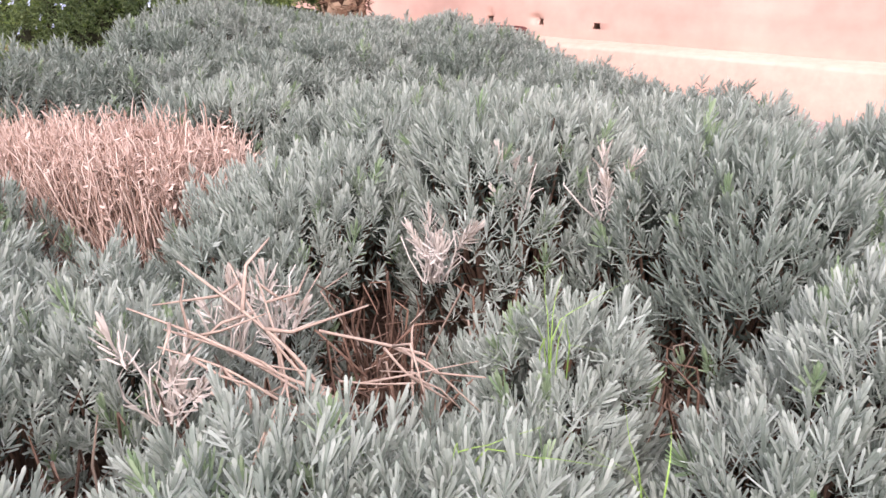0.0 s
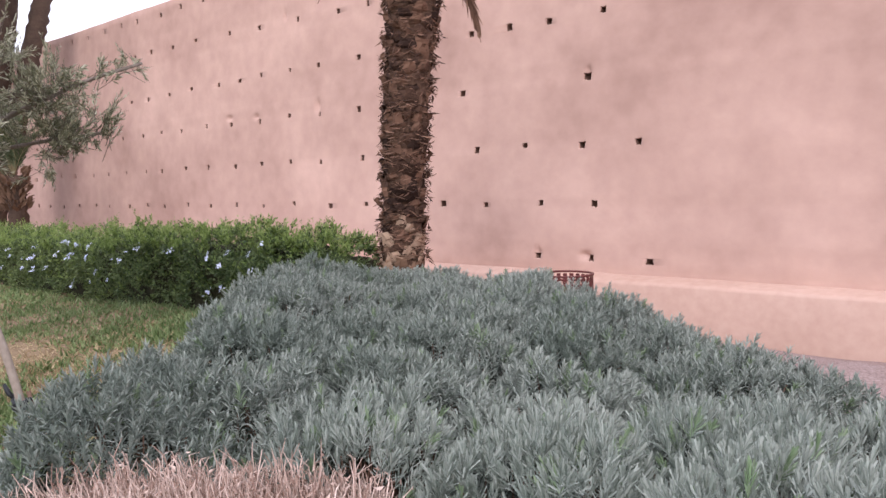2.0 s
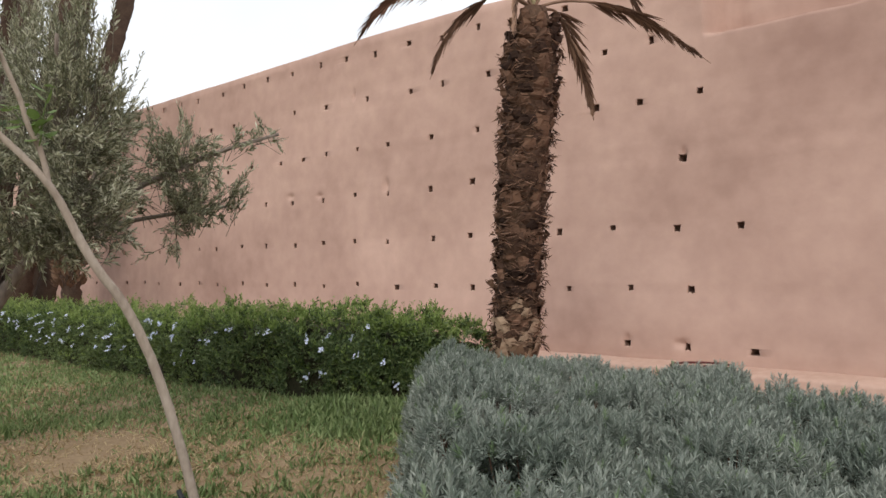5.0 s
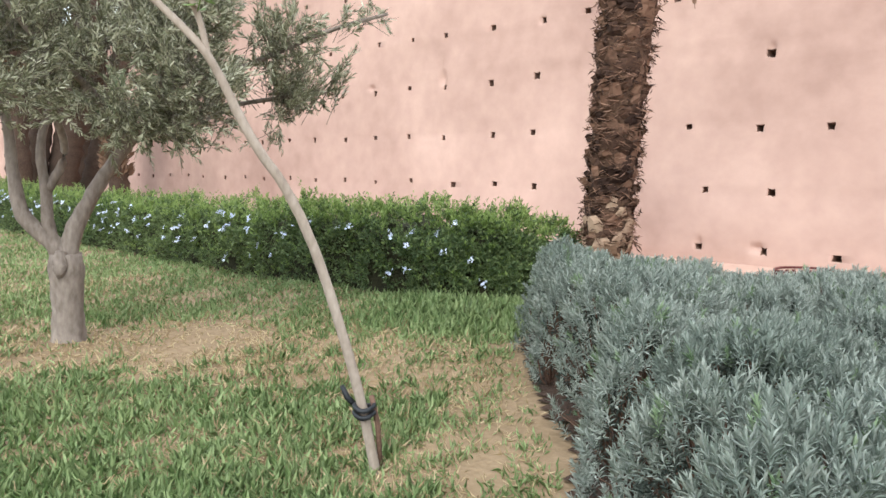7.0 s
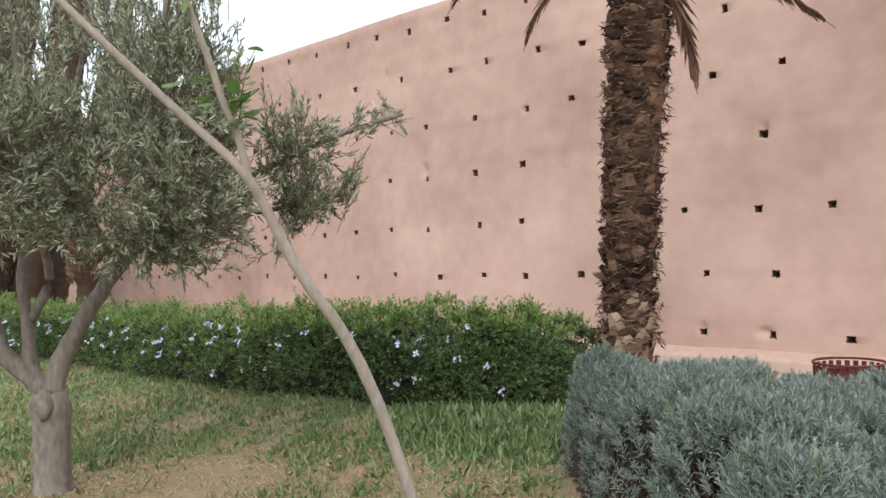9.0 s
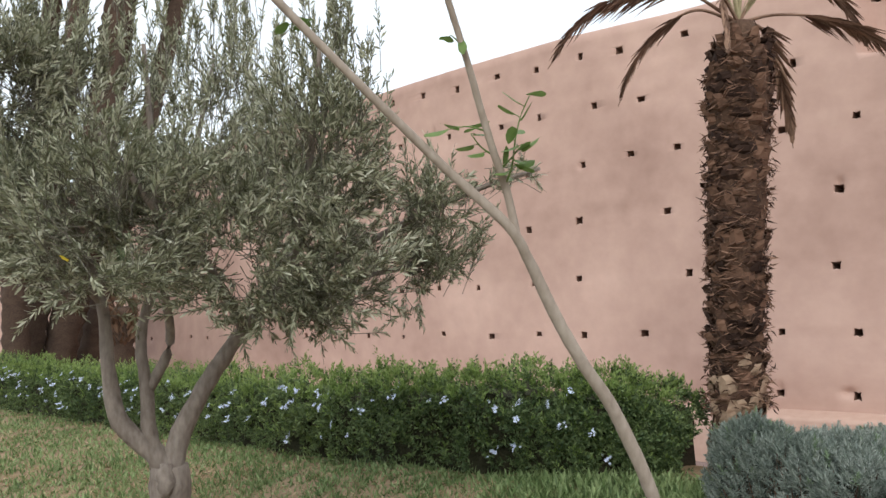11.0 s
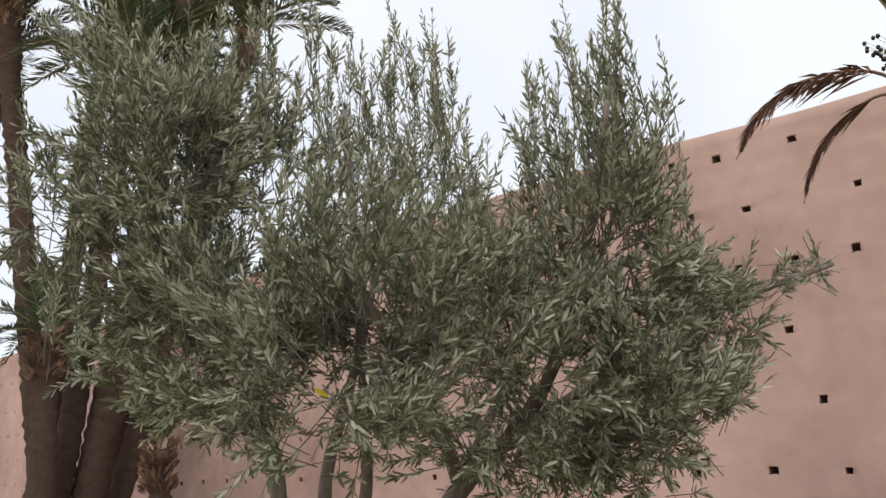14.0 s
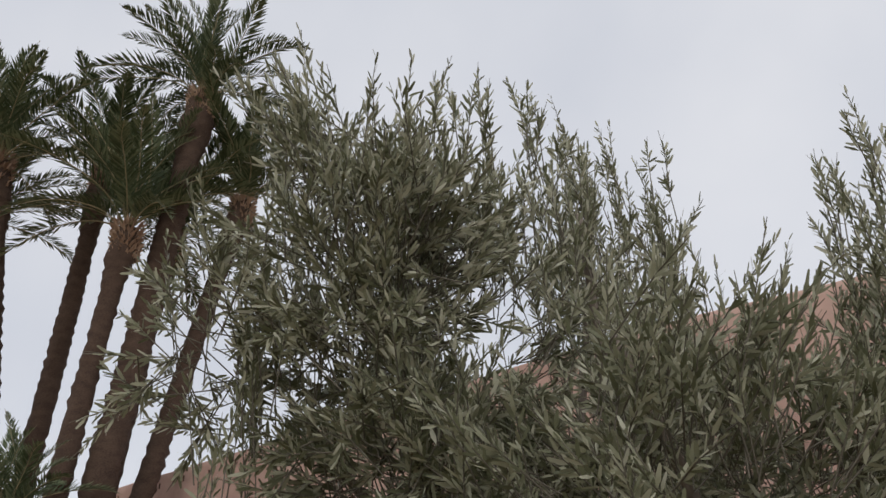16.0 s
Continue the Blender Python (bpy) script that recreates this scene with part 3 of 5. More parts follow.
    i, j = np.meshgrid(np.arange(len(gx_) - 1), np.arange(len(gy_) - 1), indexing="ij")
    okc = (ins[:-1, :-1] > -0.02) & (ins[1:, 1:] > -0.02) & (ins[1:, :-1] > -0.02) & (ins[:-1, 1:] > -0.02)
    q = ((i * len(gy_) + j)[okc])[:, None] + np.array([0, len(gy_), len(gy_) + 1, 1])
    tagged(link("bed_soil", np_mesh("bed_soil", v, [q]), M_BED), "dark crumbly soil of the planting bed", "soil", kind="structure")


make_lavender()


def make_dry_bush():
    """The dried-out lavender: a mat of curled straw-coloured stems."""
    g = np.random.default_rng(9)
    bush = thing("dry_lavender_bush", (DEAD[0], DEAD[1], 0.0), "dried-out lavender bush of pinkish straw-coloured curled stems", "lavender")
    c, s = math.cos(DEAD[4]), math.sin(DEAD[4])
    n = 4600
    u, w = DEAD[2] * g.uniform(-1, 1, n), DEAD[3] * g.uniform(-1, 1, n)
    r = np.clip(((np.abs(u) / DEAD[2]) ** 3 + (np.abs(w) / DEAD[3]) ** 3), 0, 1.3)
    u, w = np.where(r > 1, u * 0.8, u), np.where(r > 1, w * 0.8, w)
    x, y = u * c - w * s, u * s + w * c
    top = 0.56 - 0.07 * r + 0.035 * waves(x, y, 0.22, 81) + g.normal(0, 0.032, n)
    batch = []
    for k in range(n):
        lean = np.array([-0.06, -0.02, 0]) + np.append(g.normal(0, 0.03, 2), 0)
        p0 = np.array([x[k] * 0.85, y[k] * 0.85, max(0.05, top[k] - g.uniform(0.18, 0.4))])
        p2 = np.array([x[k], y[k], top[k]]) + lean
        p1 = (p0 + p2) / 2 + np.append(g.normal(0, 0.02, 2), 0)
        p3 = p2 + np.append(g.normal(0, 0.018, 2), g.uniform(0.0, 0.05))
        batch.append((*tube([p0, p1, p2, p3], [0.003, 0.0026, 0.0021, 0.001], 3, cap=False), 0))
    v, f, _ = join(batch)
    link("straw_mat", np_mesh("straw_mat", v, f), M_DRY, bush)
    m = 4500
    i = g.integers(0, n, m)
    p = np.stack([x[i], y[i], top[i] - g.uniform(-0.02, 0.12, m)], -1) + g.normal(0, 0.012, (m, 3))
    v, f = diamonds(p, unit(g.normal(size=(m, 3)) + [0, 0, 0.5]), g.uniform(0.015, 0.035, m), 0.0045, 0.3)
    link("dry_leaf_litter", np_mesh("dry_leaf_litter", v, f), M_DRY, bush, "shrivelled dry leaves")


make_dry_bush()


def make_pale_tuft(at, r, h, count, seed):
    g = np.random.default_rng(seed)
    t = thing("dry_tuft", at, "bleached dry tuft of dead lavender shoots", "dry plant", "bleached tufts among the lavender")
    batch = []
    for k in range(count):
        a, q = g.uniform(0, 6.28), r * math.sqrt(g.uniform())
        p0 = np.array([q * math.cos(a) * 0.6, q * math.sin(a) * 0.6, -0.08])
        p2 = np.array([q * math.cos(a) * 1.4, q * math.sin(a) * 1.4, h * g.uniform(0.1, 1.1)]) + g.normal(0, 0.025, 3)
        batch.append((*tube([p0, (p0 + p2) / 2 + g.normal(0, 0.01, 3), p2, p2 + g.normal(0, 0.015, 3)], [0.0026, 0.0024, 0.002, 0.001], 3, cap=False), 0))
    v, f, _ = join(batch)
    link("dead_stalk_tuft", np_mesh("dead_stalk_tuft", v, f), M_PALE, t)
    m = max(5, count // 4)
    a, q = g.uniform(0, 6.28, m), r * np.sqrt(g.uniform(0, 1, m)) * 1.3
    ax = unit(np.stack([np.cos(a) * q / r * 0.5, np.sin(a) * q / r * 0.5, np.ones(m)], -1) + 0.2 * g.normal(size=(m, 3)))
    v, f = shoots_of(q * np.cos(a), q * np.sin(a), g.uniform(-0.06, 0.02, m), ax, True)
    link("bleached_shoots", np_mesh("bleached_shoots", v, f), M_PALE, t, "bleached dead leaves")


for i_, (at_, r_, h_, c_) in enumerate((((-1.31, 1.38, 0.47), 0.05, 0.02, 36), ((-1.23, 1.6, 0.59), 0.03, 0.0, 8), ((-1.05, 1.7, 0.6), 0.03, 0.0, 8), ((-1.33, 0.84, 0.47), 0.025, 0.06, 12), ((-1.28, 0.9, 0.47), 0.025, 0.06, 10), ((-1.22, 0.64, 0.46), 0.05, 0.0, 16))):
    make_pale_tuft(at_, r_, h_, c_, 90 + i_)


def make_branch(points, r0, r1, seed, twigs=3):
    g = np.random.default_rng(seed)
    line = smooth_line(points, 5)
    b = thing("fallen_branch", line[0], "dry pale-brown fallen branch lying on the lavender", "branch", "dry branches on the lavender")
    off = line[0].copy()
    v, f = tube(line - off, np.linspace(r0, r1, len(line)) * 0.8, 6, wobble=0.12)
    link("stem", np_mesh("stem", v, f), M_TWIG, b, smooth=True)
    for _ in range(twigs):
        k = g.integers(2, len(line) - 2)
        d = unit(line[k + 1] - line[k - 1] + g.normal(0, 0.05, 3))
        e = line[k] - off
        v, f = tube([e, e + d * 0.06 + g.normal(0, 0.015, 3), e + d * 0.13 + g.normal(0, 0.03, 3)], [r1, r1 * 0.8, r1 * 0.4], 5)
        link("twig", np_mesh("twig", v, f), M_TWIG, b)


make_branch([(-1.42, 0.79, 0.57), (-1.18, 0.766, 0.55), (-1.05, 0.77, 0.51), (-0.98, 0.79, 0.44)], 0.0028, 0.0042, 101)
make_branch([(-1.33, 0.64, 0.55), (-1.17, 0.675, 0.54), (-1.04, 0.717, 0.51), (-0.95, 0.79, 0.45)], 0.0022, 0.0036, 102)
make_branch([(-1.34, 0.85, 0.57), (-1.2, 0.80, 0.53), (-1.06, 0.78, 0.48), (-0.99, 0.8, 0.42)], 0.0024, 0.0036, 103)
make_branch([(-1.06, 0.83, 0.53), (-0.97, 0.888, 0.515), (-0.9, 0.915, 0.51)], 0.0035, 0.003, 104, 3)
make_branch([(-0.95, 0.775, 0.5), (-0.9, 0.81, 0.5), (-0.86, 0.85, 0.5)], 0.0022, 0.002, 105, 1)
make_branch([(-1.25, 0.66, 0.53), (-1.12, 0.70, 0.52), (-1.0, 0.75, 0.47)], 0.0022, 0.003, 107)
make_branch([(-1.3, 0.88, 0.55), (-1.22, 0.84, 0.53), (-1.1, 0.78, 0.49), (-1.0, 0.72, 0.44)], 0.002, 0.003, 108)
make_branch([(-1.2, 0.62, 0.53), (-1.1, 0.67, 0.51), (-1.0, 0.7, 0.48)], 0.002, 0.003, 109)
make_branch([(-0.86, 0.56, 0.4), (-0.85, 0.545, 0.5), (-0.92, 0.66, 0.56)], 0.0025, 0.002, 110, 1)
make_branch([(-0.98, 0.9, 0.5), (-0.92, 0.9, 0.47), (-0.88, 0.95, 0.42)], 0.003, 0.002, 106, 2)


def make_hollow_stems():
    g = np.random.default_rng(12)
    for hx, hy, r, dep in [q for q in HOLLOWS if q[2] < 0.4]:
        t = thing("woody_stem_clump", (hx, hy, 0.0), "bare brown woody lavender stems in a hollow", "stems", "bare stems in the bed's hollows")
        batch = []
        for _ in range(48):
            a, q = g.uniform(0, 6.28), r * g.uniform(0.3, 1.3)
            e = np.array([q * math.cos(a), q * math.sin(a), g.uniform(0.15, 0.4)])
            s = np.array([e[0] * 0.3, e[1] * 0.3, 0.0]) + np.append(g.normal(0, 0.03, 2), 0)
            batch.append((*tube([s, (s + e) / 2 + g.normal(0, 0.03, 3), e, e + g.normal(0, 0.04, 3)], [0.004, 0.0035, 0.003, 0.0015], 4, cap=False), int(g.uniform() < 0.12)))
        v, f, sl = join(batch)
        link("stem_cluster", np_mesh("stem_cluster", v, f, sl), [M_WOODY, M_TWIG], t)


make_hollow_stems()

# ---------------------------------------------------------------- plumbago hedge
HEDGE_FRONT = ([-34, -24, -18, -14, -11, -9.6, -8.6, -7.8, -7.3], [4.2, 4.3, 4.35, 4.4, 4.5, 4.75, 5.1, 5.45, 5.75])


HEDGE_H = [1.0, 0.95, 0.86, 0.83, 0.85, 0.9, 0.97, 0.92, 0.88, 0.85, 0.85]


def hedge_height(x):
    return np.interp(x, [-34, -24, -20, -16, -12, -10.2, -9.5, -8.8, -8.3, -7.9, -7.7], HEDGE_H) - 0.075 + 0.035 * waves(x, x * 0, 1.1, 110)


def hedge_point(x, s):
    """A place on the hedge's outline: s runs from the front's foot over the top to the back's foot, 0 to 3."""
    f = np.interp(x, *HEDGE_FRONT)
    k = np.sqrt(np.maximum(1 - np.clip((x + 8.45) / 0.85, 0, 1) ** 2, 0.0))
    deep, h = 1.35 * (0.25 + 0.75 * k), hedge_height(x) * np.maximum(k, 0.02) ** 0.45
    f = f + 0.675 - deep / 2
    lump = 0.085 * waves(x, s * 0.9, 0.8, 111) + 0.07 * waves(x, s * 0.8, 0.36, 112) + 0.035 * waves(x, s * 0.55, 0.15, 114)
    a = np.clip(s, 0, 3) / 3 * np.pi
    cy, sy = -np.cos(a), np.sin(a)
    p = 0.42
    yy = f + deep / 2 + np.sign(cy) * np.abs(cy) ** p * (deep / 2 + lump)
    zz = np.abs(sy) ** p * (h + lump)
    return yy, zz


def make_hedge():
    g = np.random.default_rng(13)
    hd = thing("plumbago_hedge", (-15, 5.1, 0.0), "clipped green plumbago hedge with pale blue flowers", "hedge")
    off = np.array([-15, 5.1, 0.0])
    # leafy sprigs set over the surface, thinner in its dips
    m = 18500
    x = -7.62 - (g.uniform(0, 1, m) ** 1.45) * 24
    x[:1100] = g.uniform(-8.6, -7.62, 1100)
    s = 1.9 * g.uniform(0, 1, m) ** 1.7
    thick = waves(x, s * 0.8, 0.36, 112) + 0.6 * waves(x, s * 0.7, 0.22, 115)
    ok = g.uniform(0, 1, m) < 0.72 + 0.4 * thick
    x, s, thick = x[ok], s[ok], thick[ok]
    m = len(x)
    yy, zz = hedge_point(x, s)
    y0, z0 = hedge_point(x, s + 0.02)
    tang = unit(np.stack([np.zeros(m), y0 - yy, z0 - zz], -1))
    nrm = np.stack([np.zeros(m), -tang[:, 2], tang[:, 1]], -1)
    end = step(-8.5, -7.7, x)[:, None]
    nrm = unit(nrm * (1 - 0.6 * end) + np.array([1.0, 0, 0]) * end)
    axis = unit(nrm * 0.8 + g.normal(size=(m, 3)) * 0.35 + [0, 0, 0.45])
    root = np.stack([x, yy, zz + ground_z(x, yy)], -1) - nrm * (g.exponential(0.035, m) + 0.03)[:, None]
    per = 9
    k = np.repeat(np.arange(m), per)
    n = len(k)
    u = np.tile(np.linspace(0, 1, per), m)
    long = g.uniform(0.05, 0.13, m)[k]
    turn = np.tile(np.arange(per) * 2.4, m) + g.uniform(0, 6.28, m)[k]
    a1 = side_of(axis)
    b1 = np.cross(axis, a1)
    out = a1[k] * np.cos(turn)[:, None] + b1[k] * np.sin(turn)[:, None]
    tilt = np.radians(78 - 48 * u) + g.normal(0, 0.2, n)
    d = unit(axis[k] * np.cos(tilt)[:, None] + out * np.sin(tilt)[:, None])
    p = root[k] + axis[k] * (long * u)[:, None]
    ln = g.uniform(0.034, 0.062, n) * (1.1 - 0.35 * u)
    yng = (zz > hedge_height(x) * (0.84 + 0.1 * waves(x, yy, 0.5, 113))) & (g.uniform(0, 1, m) < 0.62) | (g.uniform(0, 1, m) < 0.07)
    young = yng[k] | (g.uniform(0, 1, n) < 0.04)
    b1 = diamonds(p[~young] - off, d[~young], ln[~young], ln[~young] * 0.46, 0.12)
    up = unit(d[young] * 0.75 + [0, 0, 0.6])
    b2 = diamonds(p[young] - off, up, ln[young] * 1.1, ln[young] * 0.42, 0.12)
    v, f, sl = join([(*b1, 0), (*b2, 1)])
    link("foliage", np_mesh("foliage", v, f, sl), [M_HEDGE, M_HEDGET], hd)
    # upright young shoots
    m = 900
    xs = -7.9 - g.uniform(0, 1, m) ** 1.3 * 20
    ys, zs = hedge_point(xs, g.uniform(0.9, 2.1, m))
    base = np.stack([xs, ys, zs], -1)
    axis = unit(g.normal(0, 0.3, (m, 3)) + [0, 0, 1])
    q = np.repeat(base, 7, 0) + np.repeat(axis, 7, 0) * np.tile(np.linspace(0, 0.14, 7), m)[:, None] * np.repeat(g.uniform(0.4, 1.2, m), 7)[:, None]
    v, f = diamonds(q - off, unit(np.repeat(axis, 7, 0) * 0.7 + g.normal(size=(m * 7, 3)) * 0.6), 0.045, 0.017)
    link("shoot_fringe", np_mesh("shoot_fringe", v, f), M_HEDGET, hd, "fresh yellow-green shoots")
    # smooth dark shell in place of the shade deep between the leaves
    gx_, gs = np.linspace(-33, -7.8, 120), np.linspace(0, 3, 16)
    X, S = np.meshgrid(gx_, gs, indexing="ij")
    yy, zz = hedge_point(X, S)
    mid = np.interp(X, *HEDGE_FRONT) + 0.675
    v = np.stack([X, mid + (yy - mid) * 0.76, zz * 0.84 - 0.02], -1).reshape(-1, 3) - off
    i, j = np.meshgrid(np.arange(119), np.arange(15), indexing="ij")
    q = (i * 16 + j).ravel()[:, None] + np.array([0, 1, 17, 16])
    link("shade_core", np_mesh("shade_core", v, [q, (np.arange(16) + 119 * 16)[None]]), M_CORE, hd, "dark inner shell standing for the hedge's shaded depth")
    # flower heads, each a bunch of five-petalled florets
    th = np.linspace(0, 2 * np.pi, 20, endpoint=False)
    rad = 0.006 + 0.011 * np.abs(np.cos(2.5 * th)) ** 0.7
    ring = np.stack([rad * np.cos(th), rad * np.sin(th), 0.004 * np.cos(5 * th)], -1)
    q = np.arange(20)
    floret_mesh = np_mesh("floret", np.concatenate([ring, [[0, 0, -0.006]]]), [np.stack([q, (q + 1) % 20, np.full(20, 20)], -1)])
    floret_mesh.materials.append(M_PETAL)
    head_mesh = np_mesh("flower_head", *tube([(0, 0, -0.05), (0, 0, -0.02), (0, 0, 0.0)], [0.002, 0.003, 0.005], 5))
    head_mesh.materials.append(M_HEDGET)
    for k in range(150):
        x1 = -7.9 - g.uniform(0, 1) * 1.3 if k < 11 else -8.8 - g.uniform(0, 1) * 3.0 if k < 22 else -10.5 - g.uniform(0, 1) ** 0.9 * 13
        s1 = g.uniform(0.03, 0.85)
        y1, z1 = hedge_point(np.array([x1]), np.array([s1]))
        fl = new("flower_head", head_mesh)
        fl.parent = hd
        fl.location = (x1 + 15, float(y1[0]) - 5.1 - 0.07, float(z1[0]) + 0.02)
        fl.rotation_euler, fl.scale = (g.uniform(0.3, 1.2), g.uniform(-0.4, 0.4), g.uniform(-0.5, 0.5)), [g.uniform(0.65, 1.2)] * 3
        for _ in range(8):
            fo = new("floret", floret_mesh)
            fo.parent = fl
            fo.location = (g.normal(0, 0.022), g.normal(0, 0.022), g.uniform(-0.006, 0.018))
            fo.rotation_euler = (g.uniform(-0.7, 0.7), g.uniform(-0.7, 0.7), g.uniform(0, 6.28))


make_hedge()


# ---------------------------------------------------------------- lawn grass
def make_grass():
    g = np.random.default_rng(14)
    n = 340000
    r = 2.2 + 19 * g.uniform(0, 1, n) ** 2.1
    a = g.uniform(radians(92), radians(176), n)
    x, y = -2.6 + r * np.cos(a), -0.6 + r * np.sin(a)
    # the rest of the lawn, beside and behind the path
    x2, y2 = g.uniform(-18, -1.2, 150000), g.uniform(-7, 2.5, 150000)
    rest = (np.hypot(x2 + 2.6, y2 + 0.6) < 2.3) | (np.arctan2(y2 + 0.6, x2 + 2.6) % 6.2832 > radians(175))
    x, y = np.concatenate([x, x2[rest]]), np.concatenate([y, y2[rest]])
    n = len(x)
    dens = 0.6 + 0.3 * waves(x, y, 1.8, 120) + 0.22 * waves(x, y, 0.22, 124) + 0.5 * np.exp(-((x + 6.0) ** 2 + (y - 0.3) ** 2) / 1.5) + 0.28 * waves(x, y, 0.5, 121) - 0.9 * np.exp(-((x + 4.9) ** 2 + (y - 2.9) ** 2) / 0.5)
    dens = dens + 0.9 * np.exp(-((x + 7.6) ** 2 + (y - 4.8) ** 2) / 0.8) + 0.3 * step(-8.5, -10.5, x) + 0.2 * step(4.0, 5.0, y)
    ok = (inside_bed(x, y) < -0.02) & (y < np.interp(x, *HEDGE_FRONT) + 0.1) & (g.uniform(0, 1, n) < dens + 0.06)
    x, y, dens = x[ok], y[ok], dens[ok]
    m = len(x)
    p = np.stack([x, y, ground_z(x, y) - 0.004], -1)
    lush = np.exp(-((x + 7.6) ** 2 + (y - 4.8) ** 2) / 0.8)
    d = unit(g.normal(0, 0.7, (m, 3)) + [0, 0, 0.9])
    ln = g.uniform(0.025, 0.075, m) * (1 + 1.0 * lush) * np.where(dens > 0.7, 1.35, 0.9)
    v1 = dens + 0.35 * waves(x, y, 2.6, 122) + g.normal(0, 0.45, m) + lush
    dry = v1 < 0.34 + 0.7 * np.exp(-((x + 8.1) ** 2 + (y - 2.2) ** 2) / 1.8)
    w = 0.0036 + 0.0007 * np.hypot(x + 3, y)
    b1 = diamonds(p[~dry], d[~dry], ln[~dry], w[~dry], 0.2)
    d2 = unit(d[dry] * [1, 1, 0.45])
    b2 = diamonds(p[dry] + [0, 0, 0.006], d2, ln[dry], w[dry], 0.1)
    v, f, sl = join([(*b1, 0), (*b2, 1)])
    tagged(link("lawn_grass", np_mesh("lawn_grass", v, f, sl), [M_GRASS, M_STRAW]), "short lawn grass, green with dry straw-coloured patches", "grass", kind="stuff")


make_grass()


# ---------------------------------------------------------------- olive tree
def make_olive():
    g = np.random.default_rng(15)
    base = np.array([-8.72, 1.66, 0.0])
    tree = thing("olive_tree", base, "grey-green olive tree with three stems and upright shoots", "tree")
    crotch = np.array([-8.68, 1.63, 0.62])
    trunk = smooth_line([(-8.74, 1.66, -0.03), (-8.72, 1.65, 0.15), (-8.70, 1.64, 0.4), (-8.68, 1.63, 0.66)], 5)
    v, f = tube(trunk - base, np.interp(np.linspace(0, 1, len(trunk)), [0, 0.12, 0.5, 0.85, 1], [0.155, 0.12, 0.105, 0.125, 0.11]), 14, wobble=0.05)
    link("trunk", np_mesh("trunk", v, f), M_BARK, tree, smooth=True)
    burl = smooth_line([(-8.60, 1.57, 0.5), (-8.60, 1.56, 0.58), (-8.62, 1.58, 0.68)], 4)
    v, f = tube(burl - base, np.interp(np.linspace(0, 1, len(burl)), [0, 0.5, 1], [0.03, 0.06, 0.035]), 10, wobble=0.2)
    link("burl", np_mesh("burl", v, f), M_BARK, tree, "knotty burl at the fork", smooth=True)
    limbs = [
        [(-8.68, 1.63, 0.6), (-8.74, 1.56, 0.74), (-8.86, 1.41, 0.93), (-8.92, 1.37, 1.22), (-8.95, 1.34, 1.64), (-9.0, 1.2, 2.1), (-8.9, 0.9, 2.8)],
        [(-8.68, 1.63, 0.6), (-8.75, 1.55, 0.8), (-8.80, 1.55, 1.09), (-8.85, 1.55, 1.51), (-8.85, 1.8, 2.2), (-8.75, 2.0, 3.2)],
        [(-8.68, 1.63, 0.6), (-8.67, 1.7, 0.85), (-8.58, 1.84, 1.15), (-8.44, 2.0, 1.45), (-8.22, 2.1, 1.66), (-7.9, 2.05, 1.95), (-7.5, 1.85, 2.5), (-7.35, 1.8, 2.9)],
        [(-8.80, 1.55, 1.09), (-8.72, 1.66, 1.39), (-8.5, 1.5, 1.8), (-8.42, 1.4, 2.6), (-8.4, 1.35, 3.1)],
        [(-8.44, 2.0, 1.45), (-8.3, 1.7, 1.8), (-8.15, 1.3, 2.1), (-8.15, 1.0, 2.5)],
        [(-8.22, 2.1, 1.66), (-7.85, 2.5, 1.95), (-7.45, 3.0, 2.25), (-7.14, 3.36, 2.4)],
        [(-8.95, 1.34, 1.64), (-9.02, 1.1, 2.0), (-9.08, 0.75, 2.4)],
        [(-8.44, 2.0, 1.45), (-8.5, 2.5, 2.1), (-8.6, 2.8, 2.9)],
        [(-8.3, 2.08, 1.6), (-8.15, 2.5, 1.72), (-7.95, 2.95, 1.82), (-7.82, 3.3, 1.88)],
    ]
    for k, pts in enumerate(limbs):
        line = smooth_line(pts, 5)
        r0 = (0.075, 0.06, 0.07, 0.035, 0.035, 0.03, 0.03, 0.03, 0.022)[k]
        v, f = tube(line - base, np.linspace(r0, 0.012, len(line)), 9, wobble=0.05)
        link("limb", np_mesh("limb", v, f), M_BARK, tree, smooth=True)
    lobes = [((-7.9, 1.75, 1.95), (0.5, 0.55, 0.5), 420), ((-8.75, 0.95, 2.55), (0.42, 0.5, 0.55), 400), ((-8.75, 0.92, 2.08), (0.45, 0.42, 0.32), 260), ((-8.75, 1.95, 2.55), (0.42, 0.5, 0.65), 260),
             ((-7.5, 1.9, 2.35), (0.3, 0.3, 0.45), 220), ((-7.5, 2.75, 2.15), (0.22, 0.28, 0.13), 70), ((-8.6, 2.5, 2.35), (0.4, 0.4, 0.5), 170),
             ((-8.1, 1.0, 2.02), (0.48, 0.45, 0.45), 330), ((-8.8, 0.7, 2.85), (0.33, 0.35, 0.45), 220), ((-8.25, 1.6, 2.2), (0.5, 0.5, 0.45), 210), ((-7.75, 2.75, 1.8), (0.22, 0.28, 0.18), 80), ((-7.85, 3.15, 1.88), (0.17, 0.28, 0.15), 70),
             ((-7.45, 2.0, 1.78), (0.24, 0.26, 0.28), 140), ((-9.2, 0.45, 2.7), (0.2, 0.2, 0.25), 50), ((-7.85, 2.2, 1.6), (0.3, 0.3, 0.2), 100)]
    P, A, Ls = [], [], []
